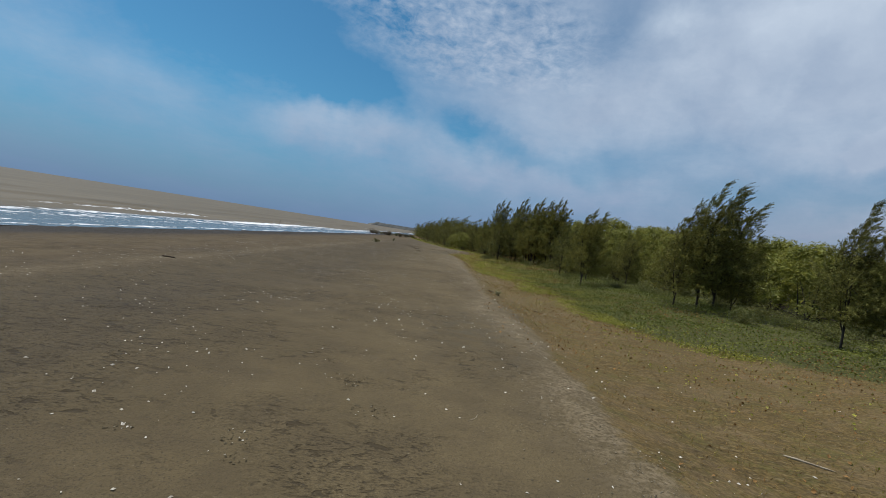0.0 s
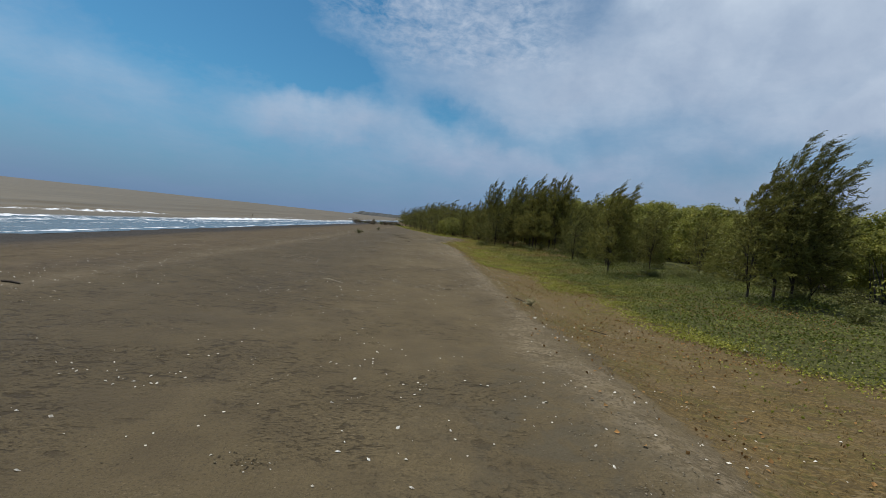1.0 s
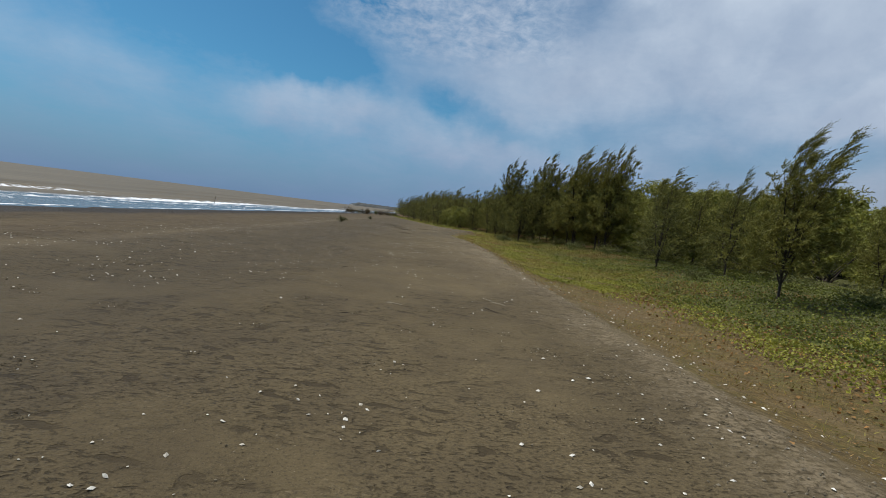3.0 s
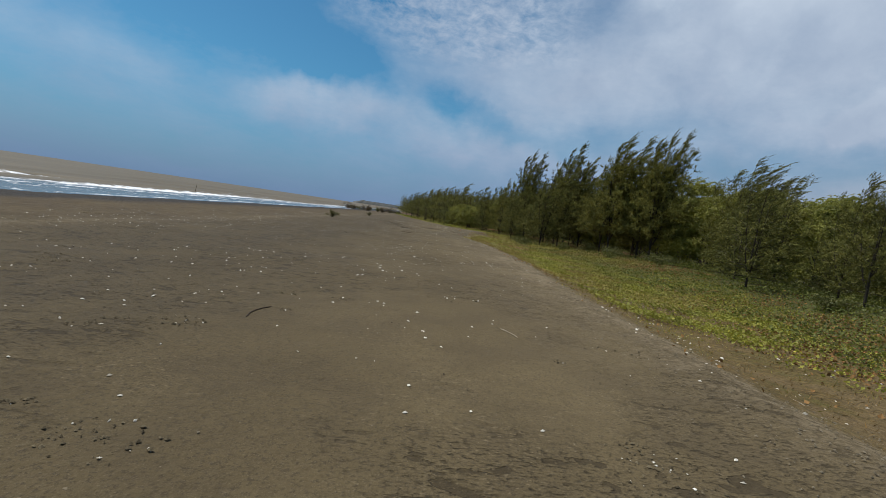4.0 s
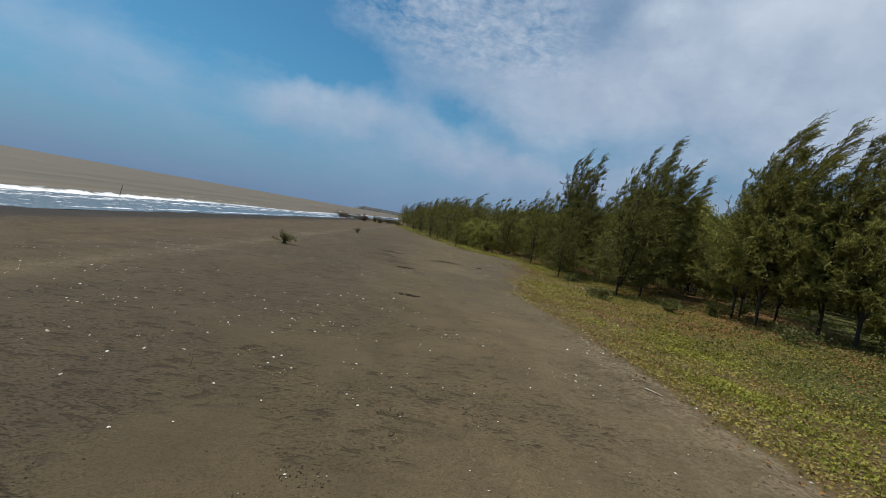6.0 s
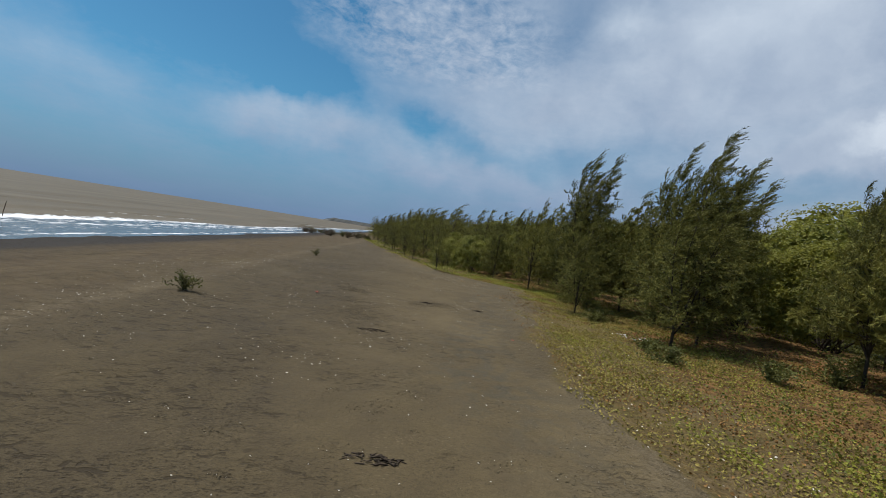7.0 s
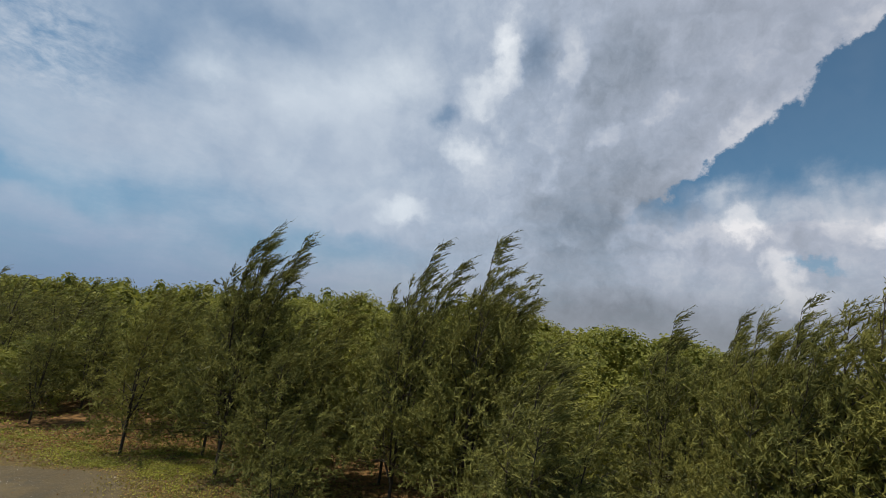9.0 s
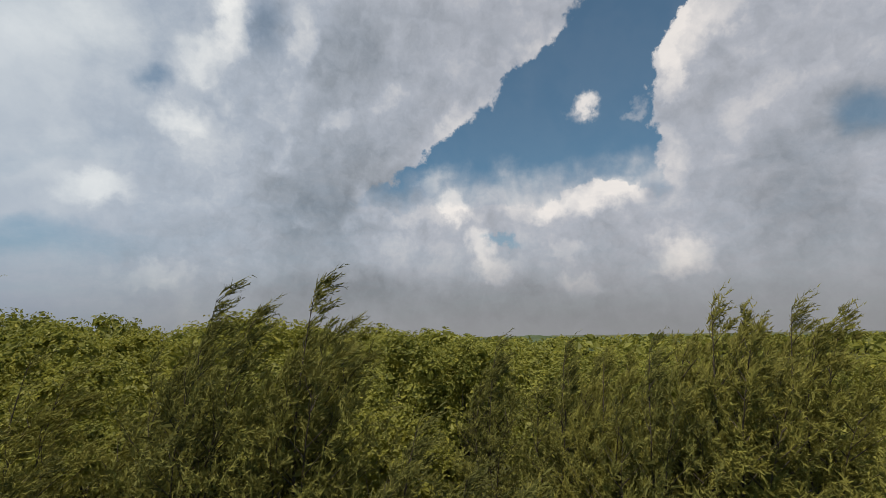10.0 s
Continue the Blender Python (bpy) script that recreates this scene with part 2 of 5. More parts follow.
def sand_material():
    m, n = material("beach_sand")
    p = n.add("ShaderNodeNewGeometry").outputs["Position"]
    long = n.add("ShaderNodeVectorMath", {0: p, 1: (1.0, 0.35, 1.0)}, operation="MULTIPLY").outputs[0]
    grain = n.noise(p, 140.0, 3.0, 0.7).outputs[0]
    fine = n.noise(p, 22.0, 6.0, 0.65).outputs[0]
    mid = n.noise(p, 3.2, 6.0, 0.6, 0.3).outputs[0]
    wide = n.noise(long, 0.55, 5.0, 0.55).outputs[0]
    veg, wet, pale = attr(n, "veg"), attr(n, "wet"), attr(n, "pale")
    sand = n.mix(n.ramp(wide, 0.35, 0.65), (0.084, 0.062, 0.033), (0.143, 0.106, 0.056))
    sand = n.mix(n.ramp(fine, 0.3, 0.7), sand, (0.109, 0.081, 0.042))
    coarse = n.noise(p, 62.0, 3.0, 0.65).outputs[0]
    sand = n.mix(n.math("MULTIPLY", n.ramp(coarse, 0.50, 0.66), 0.70), sand, (0.053, 0.040, 0.025))
    sand = n.mix(n.math("MULTIPLY", n.ramp(grain, 0.54, 0.68), 0.60), sand, (0.179, 0.140, 0.088))
    cross = n.add("ShaderNodeVectorMath", {0: p, 1: (1.0, 1.8, 1.0)}, operation="MULTIPLY").outputs[0]
    patch = n.noise(p, 0.34, 5.0, 0.65).outputs[0]
    streak = n.ramp(n.noise(cross, 5.0, 3.5, 0.6, 0.5).outputs[0], 0.575, 0.635)
    crumb = n.ramp(n.noise(cross, 21.0, 5.0, 0.65).outputs[0], 0.54, 0.68)
    scuff = n.math("MULTIPLY", n.ramp(n.math("ADD", patch, n.ramp(n.add("ShaderNodeSeparateXYZ", {0: p}).outputs[0], 0.5, -4.5, True, 0.0, 0.08)), 0.455, 0.57), n.math("MAXIMUM", streak, n.math("MULTIPLY", crumb, 0.7)))
    sand = n.mix(n.math("MULTIPLY", n.ramp(n.noise(p, 1.7, 5.0, 0.6).outputs[0], 0.40, 0.66), 0.42), sand, (0.070, 0.052, 0.031))
    sand = n.mix(n.math("MULTIPLY", scuff, 0.74), sand, (0.040, 0.029, 0.016))
    pit = n.ramp(n.noise(cross, 5.5, 4.0, 0.65, 0.6).outputs[0], 0.56, 0.74)
    sand = n.mix(n.math("MULTIPLY", n.math("MULTIPLY", pit, n.ramp(n.noise(p, 0.33, 4.0, 0.6).outputs[0], 0.42, 0.58)), 0.42), sand, (0.038, 0.029, 0.016))
    crust = n.math("MULTIPLY", n.ramp(n.noise(cross, 26.0, 4.0, 0.7).outputs[0], 0.56, 0.66), n.ramp(n.noise(p, 0.9, 5.0, 0.65).outputs[0], 0.50, 0.62))
    sand = n.mix(n.math("MULTIPLY", crust, 0.75), sand, (0.184, 0.140, 0.084))
    lump = n.ramp(n.noise(cross, 30.0, 4.0, 0.7).outputs[0], 0.52, 0.60)
    sand = n.mix(n.math("MULTIPLY", n.math("MULTIPLY", lump, n.ramp(patch, 0.40, 0.58, True, 0.25, 1.0)), 0.50), sand, (0.042, 0.031, 0.018))
    speck = n.ramp(n.noise(p, 38.0, 2.0, 0.5).outputs[0], 0.73, 0.78)
    sand = n.mix(n.math("MULTIPLY", speck, 0.5), sand, (0.273, 0.225, 0.163))
    sand = n.mix(n.math("MULTIPLY", pale, n.math("MULTIPLY", n.ramp(fine, 0.36, 0.58), n.ramp(n.noise(p, 3.4, 6.0, 0.7, 0.5).outputs[0], 0.38, 0.56, True, 0.2, 1.0))), sand, (0.230, 0.178, 0.116))
    track = n.math("MULTIPLY", attr(n, "track"), n.ramp(n.noise(p, 2.6, 6.0, 0.7, 0.4).outputs[0], 0.44, 0.60))
    sand = n.mix(n.math("MULTIPLY", track, 0.72), sand, n.mix(n.ramp(coarse, 0.4, 0.6), (0.046, 0.040, 0.030), (0.100, 0.086, 0.062)))
    brown = n.mix(n.ramp(fine, 0.35, 0.65), (0.076, 0.051, 0.018), (0.158, 0.106, 0.040))
    rippled = n.add("ShaderNodeVectorMath", {0: p, 1: (0.8, 2.4, 1.0)}, operation="MULTIPLY").outputs[0]
    crumbly = n.ramp(n.noise(rippled, 4.6, 6.0, 0.68, 0.7).outputs[0], 0.47, 0.58)
    brown = n.mix(n.math("MULTIPLY", crumbly, 0.62), brown, (0.067, 0.048, 0.024))
    brown = n.mix(n.math("MULTIPLY", n.ramp(n.noise(rippled, 8.5, 6.0, 0.7, 0.5).outputs[0], 0.54, 0.64), 0.55), brown, (0.210, 0.158, 0.088))
    mossy = n.math("MULTIPLY", n.ramp(n.noise(p, 1.3, 6.0, 0.7).outputs[0], 0.42, 0.62), n.ramp(n.noise(p, 17.0, 4.0, 0.7).outputs[0], 0.40, 0.60))
    brown = n.mix(n.math("MULTIPLY", mossy, 0.5), brown, (0.092, 0.092, 0.021))
    bare = n.math("MULTIPLY", n.ramp(n.noise(p, 0.8, 6.0, 0.68).outputs[0], 0.48, 0.60), n.ramp(attr(n, "turf"), 0.5, 0.0))
    brown = n.mix(n.math("MULTIPLY", bare, 0.65), brown, n.mix(n.ramp(fine, 0.3, 0.7), (0.101, 0.069, 0.035), (0.181, 0.126, 0.065)))
    edge = n.math("ADD", veg, n.math("MULTIPLY", n.math("SUBTRACT", mid, 0.5), 0.9))
    col = n.mix(n.ramp(edge, 0.35, 0.62), sand, brown)
    col = n.mix(n.math("MULTIPLY", n.ramp(n.math("ADD", attr(n, "turf"), n.math("MULTIPLY", n.math("SUBTRACT", mid, 0.5), 0.9)), 0.3, 0.7), 0.85), col, n.mix(n.ramp(fine, 0.35, 0.65), (0.032, 0.038, 0.011), (0.084, 0.088, 0.025)))
    mull = n.mix(n.ramp(n.noise(p, 5.0, 6.0, 0.7).outputs[0], 0.38, 0.62), (0.069, 0.040, 0.016), (0.210, 0.116, 0.044))
    col = n.mix(n.ramp(n.math("ADD", attr(n, "mull"), n.math("MULTIPLY", n.math("SUBTRACT", mid, 0.5), 0.9)), 0.35, 0.65), col, mull)
    px = n.add("ShaderNodeSeparateXYZ", {0: p}).outputs[0]
    shelf = n.noise(n.add("ShaderNodeVectorMath", {0: p, 1: (1.5, 0.22, 1.0)}, operation="MULTIPLY").outputs[0], 1.5, 5.0, 0.6).outputs[0]
    col = n.mix(n.math("MULTIPLY", n.math("MULTIPLY", n.ramp(shelf, 0.52, 0.62), n.ramp(px, -7.0, -9.0)), 0.6), col, (0.036, 0.024, 0.012))
    col = n.mix(n.math("MULTIPLY", n.ramp(px, -5.5, -8.5), n.ramp(wide, 0.30, 0.62, True, 0.25, 0.75)), col, n.mix(n.ramp(mid, 0.35, 0.65), (0.086, 0.058, 0.029), (0.137, 0.098, 0.054)))
    col = n.mix(1.0, col, (1.0, 1.0, 0.94), "MULTIPLY")
    damp = n.math("ADD", wet, n.math("MULTIPLY", n.math("SUBTRACT", wide, 0.5), 0.5))
    wetf = n.ramp(damp, 0.32, 0.95)
    col = n.mix(n.math("MULTIPLY", wetf, 0.9), col, (0.020, 0.014, 0.009))
    step = n.add("ShaderNodeTexVoronoi", {"Vector": n.add("ShaderNodeVectorMath", {0: p, 1: n.noise(p, 1.1, 3.0, 0.6).outputs[1]}, operation="ADD").outputs[0], "Scale": 2.3, "Smoothness": 0.4}, feature="SMOOTH_F1").outputs["Distance"]
    dent = n.math("MULTIPLY", n.ramp(step, 0.26, 0.10), n.ramp(n.noise(p, 0.45, 4.0, 0.6).outputs[0], 0.46, 0.58))
    mid = n.math("MULTIPLY_ADD", dent, -0.55, n.math("MULTIPLY_ADD", n.math("MULTIPLY", coarse, 0.16), 1.0, mid))
    h = n.math("ADD", n.math("MULTIPLY_ADD", scuff, -0.45, n.math("MULTIPLY", fine, 0.6)), n.math("ADD", n.math("MULTIPLY", mid, 1.2), n.math("MULTIPLY", grain, 0.12)))
    surface(n, col, n.ramp(wetf, 0.0, 1.0, False, 0.95, 0.75), bump(n, h, 0.85, 0.03), **{"Specular IOR Level": 0.16})
    return m


def leaf_material(name, dark, light, tip=0.35, thin=0.35, scale=1.2, rough=0.55, gloss=0.25, plumes=False):
    """Foliage: colour varies from clump to clump and leaf to leaf; some light passes through."""
    m, n = material(name)
    geo = n.add("ShaderNodeNewGeometry")
    info = n.add("ShaderNodeObjectInfo")
    patch = n.noise(geo.outputs["Position"], scale, 4.0, 0.6).outputs[0]
    isl = geo.outputs["Random Per Island"]
    f = n.math("ADD", n.math("MULTIPLY", n.ramp(patch, 0.3, 0.7), 0.6), n.math("MULTIPLY", isl, 0.4))
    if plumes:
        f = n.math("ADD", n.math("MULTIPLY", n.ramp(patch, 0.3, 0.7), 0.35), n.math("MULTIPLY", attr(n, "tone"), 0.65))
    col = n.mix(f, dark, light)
    col = n.mix(n.math("MULTIPLY", n.ramp(isl, 0.86, 1.0), tip), col, (light[0] * 1.35, light[1] * 1.2, light[2]))
    col = n.mix(n.math("MULTIPLY", n.ramp(info.outputs["Random"], 0.35, 1.0), 0.30), col, (light[0] * 0.92, light[1] * 0.86, light[2] * 0.6))
    p = n.add("ShaderNodeBsdfPrincipled", {"Base Color": col, "Roughness": rough, "Specular IOR Level": gloss})
    t = n.add("ShaderNodeBsdfTranslucent", {"Color": col})
    mx = n.add("ShaderNodeMixShader", {0: thin, 1: p.outputs[0], 2: t.outputs[0]})
    n.add("ShaderNodeOutputMaterial", {0: mx.outputs[0]})
    return m


def plain_material(name, a, b, scale=8.0, rough=0.8, relief=0.4):
    m, n = material(name)
    p = n.add("ShaderNodeTexCoord").outputs["Object"]
    v = n.noise(p, scale, 6.0, 0.65).outputs[0]
    r = n.add("ShaderNodeNewGeometry").outputs["Random Per Island"]
    f = n.math("ADD", n.math("MULTIPLY", v, 0.7), n.math("MULTIPLY", r, 0.3))
    surface(n, n.mix(n.ramp(f, 0.3, 0.7), a, b), rough, bump(n, v, relief, 0.01), **{"Specular IOR Level": 0.15})
    return m


def sea_material():
    m, n = material("silty_sea_water")
    p = n.add("ShaderNodeNewGeometry").outputs["Position"]
    foam_at, shallow = attr(n, "foam"), attr(n, "shallow")
    along = n.add("ShaderNodeVectorMath", {0: p, 1: (1.0, 0.22, 1.0)}, operation="MULTIPLY").outputs[0]
    lace = n.noise(n.add("ShaderNodeVectorMath", {0: p, 1: (1.0, 0.55, 0.6)}, operation="MULTIPLY").outputs[0], 1.7, 8.0, 0.74, 0.6).outputs[0]
    swell = n.noise(along, 0.12, 4.0, 0.6).outputs[0]
    chop = n.noise(along, 1.5, 5.0, 0.6).outputs[0]
    body = n.mix(n.ramp(swell, 0.35, 0.65), (0.110, 0.085, 0.049), (0.145, 0.114, 0.069))
    body = n.mix(n.ramp(chop, 0.55, 0.75), body, (0.098, 0.077, 0.045))
    body = n.mix(shallow, body, (0.098, 0.094, 0.086))
    foam = n.ramp(n.math("ADD", foam_at, n.math("MULTIPLY", n.math("SUBTRACT", lace, 0.5), 2.3)), 0.40, 0.78)
    col = n.mix(foam, body, (0.82, 0.83, 0.84))
    rough = n.math("ADD", n.math("MULTIPLY", foam, 0.5), n.ramp(shallow, 0.0, 1.0, False, 0.55, 0.14))
    h = n.math("ADD", chop, n.math("MULTIPLY", n.noise(along, 7.0, 4.0).outputs[0], 0.35))
    surface(n, col, rough, bump(n, h, 0.35, 0.15), **{"IOR": 1.33, "Specular IOR Level": 0.24})
    return m


MAT = {
    "sand": sand_material(),
    "sea": sea_material(),
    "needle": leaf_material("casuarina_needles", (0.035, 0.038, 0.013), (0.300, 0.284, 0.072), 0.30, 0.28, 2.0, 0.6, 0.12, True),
    "broad": leaf_material("mangrove_leaves", (0.098, 0.110, 0.019), (0.310, 0.300, 0.058), 0.4, 0.42, 0.6),
    "creeper": leaf_material("creeper_leaves", (0.056, 0.072, 0.013), (0.205, 0.212, 0.036), 0.35, 0.3, 0.9),
    "bright": leaf_material("young_creeper_leaves", (0.080, 0.094, 0.016), (0.380, 0.365, 0.056), 0.6, 0.3, 0.9),
    "dry": leaf_material("dry_grass", (0.150, 0.094, 0.033), (0.310, 0.205, 0.080), 0.5, 0.2, 1.0, 0.8),
    "bark": plain_material("grey_bark", (0.028, 0.022, 0.016), (0.075, 0.060, 0.045), 14.0),
    "drift": plain_material("bleached_driftwood", (0.170, 0.130, 0.085), (0.420, 0.350, 0.250), 20.0),
    "rotten": plain_material("dark_driftwood", (0.030, 0.022, 0.015), (0.090, 0.066, 0.045), 20.0),
    "shell": plain_material("sea_shell", (0.480, 0.420, 0.320), (0.780, 0.730, 0.620), 30.0, 0.5, 0.2),
    "litter": plain_material("pale_litter", (0.620, 0.600, 0.560), (0.850, 0.840, 0.820), 30.0, 0.5, 0.2),
    "fleck": plain_material("dark_flotsam", (0.030, 0.023, 0.013), (0.070, 0.054, 0.032), 30.0, 0.9, 0.3),
    "far": leaf_material("far_woods", (0.035, 0.055, 0.022), (0.085, 0.110, 0.035), 0.2, 0.1, 0.08),
    "haze": leaf_material("hazy_woods", (0.012, 0.015, 0.014), (0.022, 0.026, 0.020), 0.1, 0.0, 0.02),
    # distance haze painted into the leaf colour, paler than the headland's
    "inland": leaf_material("haze_tinted_inland_woods", (0.075, 0.082, 0.058), (0.110, 0.116, 0.080), 0.1, 0.0, 0.02),
    "crumb": plain_material("grit", (0.066, 0.051, 0.029), (0.170, 0.135, 0.080), 25.0, 0.95, 0.4),
    "clod": plain_material("crumbled_sand", (0.120, 0.097, 0.062), (0.230, 0.190, 0.130), 30.0, 0.95, 0.4),
    "red": plain_material("faded_red_plastic", (0.300, 0.040, 0.025), (0.420, 0.080, 0.050), 30.0, 0.5, 0.2),
}


# ---- mesh helpers ----
def mesh_of(name, verts, faces, mat=None, smooth=False, floats=None):
    """A mesh from arrays of vertices and equal-sided faces."""
    verts, faces = np.asarray(verts, np.float32).reshape(-1, 3), np.asarray(faces, np.int32)
    me = bpy.data.meshes.new(name)
    k = faces.shape[1]
    me.vertices.add(len(verts))
    me.vertices.foreach_set("co", verts.ravel())
    me.loops.add(faces.size)
    me.loops.foreach_set("vertex_index", faces.ravel())
    me.polygons.add(len(faces))
    me.polygons.foreach_set("loop_start", np.arange(0, faces.size, k, dtype=np.int32))
    me.polygons.foreach_set("loop_total", np.full(len(faces), k, np.int32))
    me.polygons.foreach_set("use_smooth", np.full(len(faces), smooth))
    for key, values in (floats or {}).items():
        at = me.attributes.new(key, "FLOAT", "POINT")
        at.data.foreach_set("value", np.asarray(values, np.float32).ravel())
    me.update(calc_edges=True)
    if mat:
        me.materials.append(mat)
    return me


def grid_mesh(name, xs, ys, height, mat, floats):
    """A sheet over the grid xs by ys with its height and point values as functions of arrays x and y."""
    gx, gy = np.meshgrid(xs, ys)
    x, y = gx.ravel(), gy.ravel()
    z = height(x, y)
    a = np.arange(len(xs) * len(ys)).reshape(len(ys), len(xs))
    faces = np.stack([a[:-1, :-1], a[:-1, 1:], a[1:, 1:], a[1:, :-1]], -1).reshape(-1, 4)
    return mesh_of(name, np.stack([x, y, z], -1), faces, mat, True, {k: f(x, y) for k, f in floats.items()})


def wavy(x, y, scale, seed=0):
    """Smooth, cheap noise in about -1..1 over the plan."""
    r = np.random.RandomState(seed)
    out = np.zeros_like(x, dtype=float)
    for i in range(7):
        a, f, ph = r.uniform(0, 2 * np.pi), scale * (0.6 + 0.35 * i), r.uniform(0, 2 * np.pi)
        out += np.sin((x * np.cos(a) + y * np.sin(a)) * f + ph + 1.3 * np.sin((x * np.sin(a) - y * np.cos(a)) * f * 0.6 + ph)) / (1 + 0.5 * i)
    return out / 2.4


def unit(v):
    return v / np.maximum(np.linalg.norm(v, axis=-1, keepdims=True), 1e-6)


def tubes(lines, sides=6):
    """Tapered tubes along polylines [(points, radii)], as one vertex and face array."""
    vs, fs, at = [], [], 0
    for pts, rad in lines:
        pts = np.asarray(pts, float)
        t = unit(np.gradient(pts, axis=0))
        ref = np.array([0.31, 0.17, 0.93]) if abs(t[0][2]) < 0.8 else np.array([0.95, 0.2, 0.1])
        u = unit(np.cross(t, ref))
        w = np.cross(t, u)
        ang = np.linspace(0, 2 * np.pi, sides, endpoint=False)
        ring = pts[:, None] + np.asarray(rad)[:, None, None] * (u[:, None] * np.cos(ang)[None, :, None] + w[:, None] * np.sin(ang)[None, :, None])
        m = len(pts)
        vs.append(ring.reshape(-1, 3))
        i = np.arange(m - 1)[:, None] * sides + np.arange(sides)[None]
        j = np.arange(m - 1)[:, None] * sides + (np.arange(sides)[None] + 1) % sides
        fs.append((np.stack([i, j, j + sides, i + sides], -1) + at).reshape(-1, 4))
        at += m * sides
    return np.concatenate(vs), np.concatenate(fs)


def spikes(p, d, length, width, rs):
    """One thin pointed triangle for every root p along d."""
    side = unit(np.cross(d, rs.normal(size=d.shape))) * (width / 2)[:, None]
    v = np.stack([p - side, p + side, p + d * length[:, None]], 1)
    return v.reshape(-1, 3), np.arange(len(p) * 3).reshape(-1, 3)


def leaves(p, nrm, size, rs, ratio=0.6):
    """One pointed leaf (two triangles folded along the rib, as two faces) for every place p, facing nrm."""
    a = unit(np.cross(nrm, rs.normal(size=nrm.shape)))
    b = np.cross(nrm, a)
    s = size[:, None]
    root, tip = p - a * s * 0.5, p + a * s * 0.5 - nrm * s * 0.12
    l, r = p + b * s * ratio * 0.5 + nrm * s * 0.1, p - b * s * ratio * 0.5 + nrm * s * 0.1
    v = np.stack([root, r, tip, l], 1).reshape(-1, 3)
    i = np.arange(len(p)) * 4
    f = np.stack([np.stack([i, i + 1, i + 2], -1), np.stack([i, i + 2, i + 3], -1)], 1).reshape(-1, 3)
    return v, f


def part(name, mesh, parent, label=""):
    ob = new(name, mesh)
    ob.parent = parent
    return tagged(ob, label)


# ---- the lie of the land ----
SEA = -0.30


def lip(y):
    """Where the bare sand ends, going inland."""
    return np.interp(y, [-50, 5, 10, 15, 20, 27, 30, 35, 38.5, 41, 44.5, 46, 48.5, 52.5, 55, 58, 60.3, 61.2, 62, 64, 66, 70, 76, 86, 97, 112, 177, 400],
                     [2.6, 2.35, 2.05, 2.0, 1.8, 1.8, 1.7, 1.85, 1.9, 1.5, 1.1, 1.3, 1.85, 2.8, 3.4, 4.0, 4.7, 3.4, 2.6, 0.7, 0.2, -0.6, -1.8, -3.8, -5.4, -7.0, -13.5, -30])


def land(x, y):
    u = x - lip(y)
    z = np.interp(x, [-4000, -200, -40, -22, -14.5, -11.0, -6.5, -2.5, 0], [-30, -8, -2.2, -0.80, -0.31, -0.24, -0.09, -0.01, 0])
    dip = np.interp(y, [38, 48], [1.0, 0.15]) * 0.2
    z = z - dip * np.interp(u, [-0.2, 1.1, 4.5, 7.5], [0, 1, 0.9, 0]) + np.interp(u, [4.5, 8.0, 30], [0, 0.2, 0.2]) + 0.04 * np.exp(-((u + 0.15) / 0.5) ** 2)
    near = np.interp(np.abs(x), [12, 40], [1, 0])
    z = z + near * (0.025 * wavy(x, y, 0.9, 1) + 0.012 * wavy(x, y, 3.1, 2))
    return z + np.interp(x, [12, 60], [0, 0.2]) * wavy(x, y, 0.05, 5)


def spaced(stops):
    """Grid lines whose spacing changes from stretch to stretch: [(from, to, step)]."""
    return np.concatenate([np.arange(a, b, s) for a, b, s in stops] + [[stops[-1][1]]])


def veg_at(x, y):
    u = x - lip(y)
    ragged = np.interp(y, [6, 14, 20, 38, 46], [0.8, 0.6, 0.25, 0.3, 1]) * (0.8 * wavy(x, y, 0.9, 6) + 0.35 * wavy(x, y, 2.7, 7))
    return np.clip(np.interp(u + ragged, [-0.35, 0.6], [0, 1]), 0, 1)


def pale_at(x, y):
    u = x - lip(y)
    ridge = np.exp(-((u + 0.10 + 0.40 * wavy(x, y, 0.8, 8) + 0.2 * wavy(x, y, 2.3, 12)) / 0.42) ** 2)
    shelly = 0.55 * np.exp(-((x + 6.7 + 0.35 * wavy(x, y, 0.25, 9)) / 0.35) ** 2)
    far = np.interp(y, [40, 47, 70], [0, 0.16, 0.2]) * np.exp(-((u + 1.9) / 1.8) ** 2)
    return np.clip(ridge * np.interp(y, [38, 45], [0.75, 0.12]) + 0.3 * np.interp(y, [22, 28, 38, 44], [0, 1, 1, 0]) * np.exp(-((u + 0.9) / 0.9) ** 2) + shelly + far, 0, 1)


def track_at(x, y):
    u = x - lip(y)
    return np.clip(np.exp(-((u + 1.3 + 0.5 * wavy(x, y, 0.5, 14)) / 0.9) ** 2) * np.interp(y, [40, 44, 62, 68], [0, 1, 1, 0.3]) + 0.7 * np.exp(-(((x - 1.0) / 1.0) ** 2 + ((y - 10.8) / 2.2) ** 2)), 0, 1)


def mull_at(x, y):
    u = x - lip(y)
    return np.clip(np.interp(u, [2.0, 3.8], [0, 1]) * np.interp(y, [41, 46], [0, 1]) * np.interp(u + wavy(x, y, 0.4, 10), [9, 13], [1, 0.1]), 0, 1)


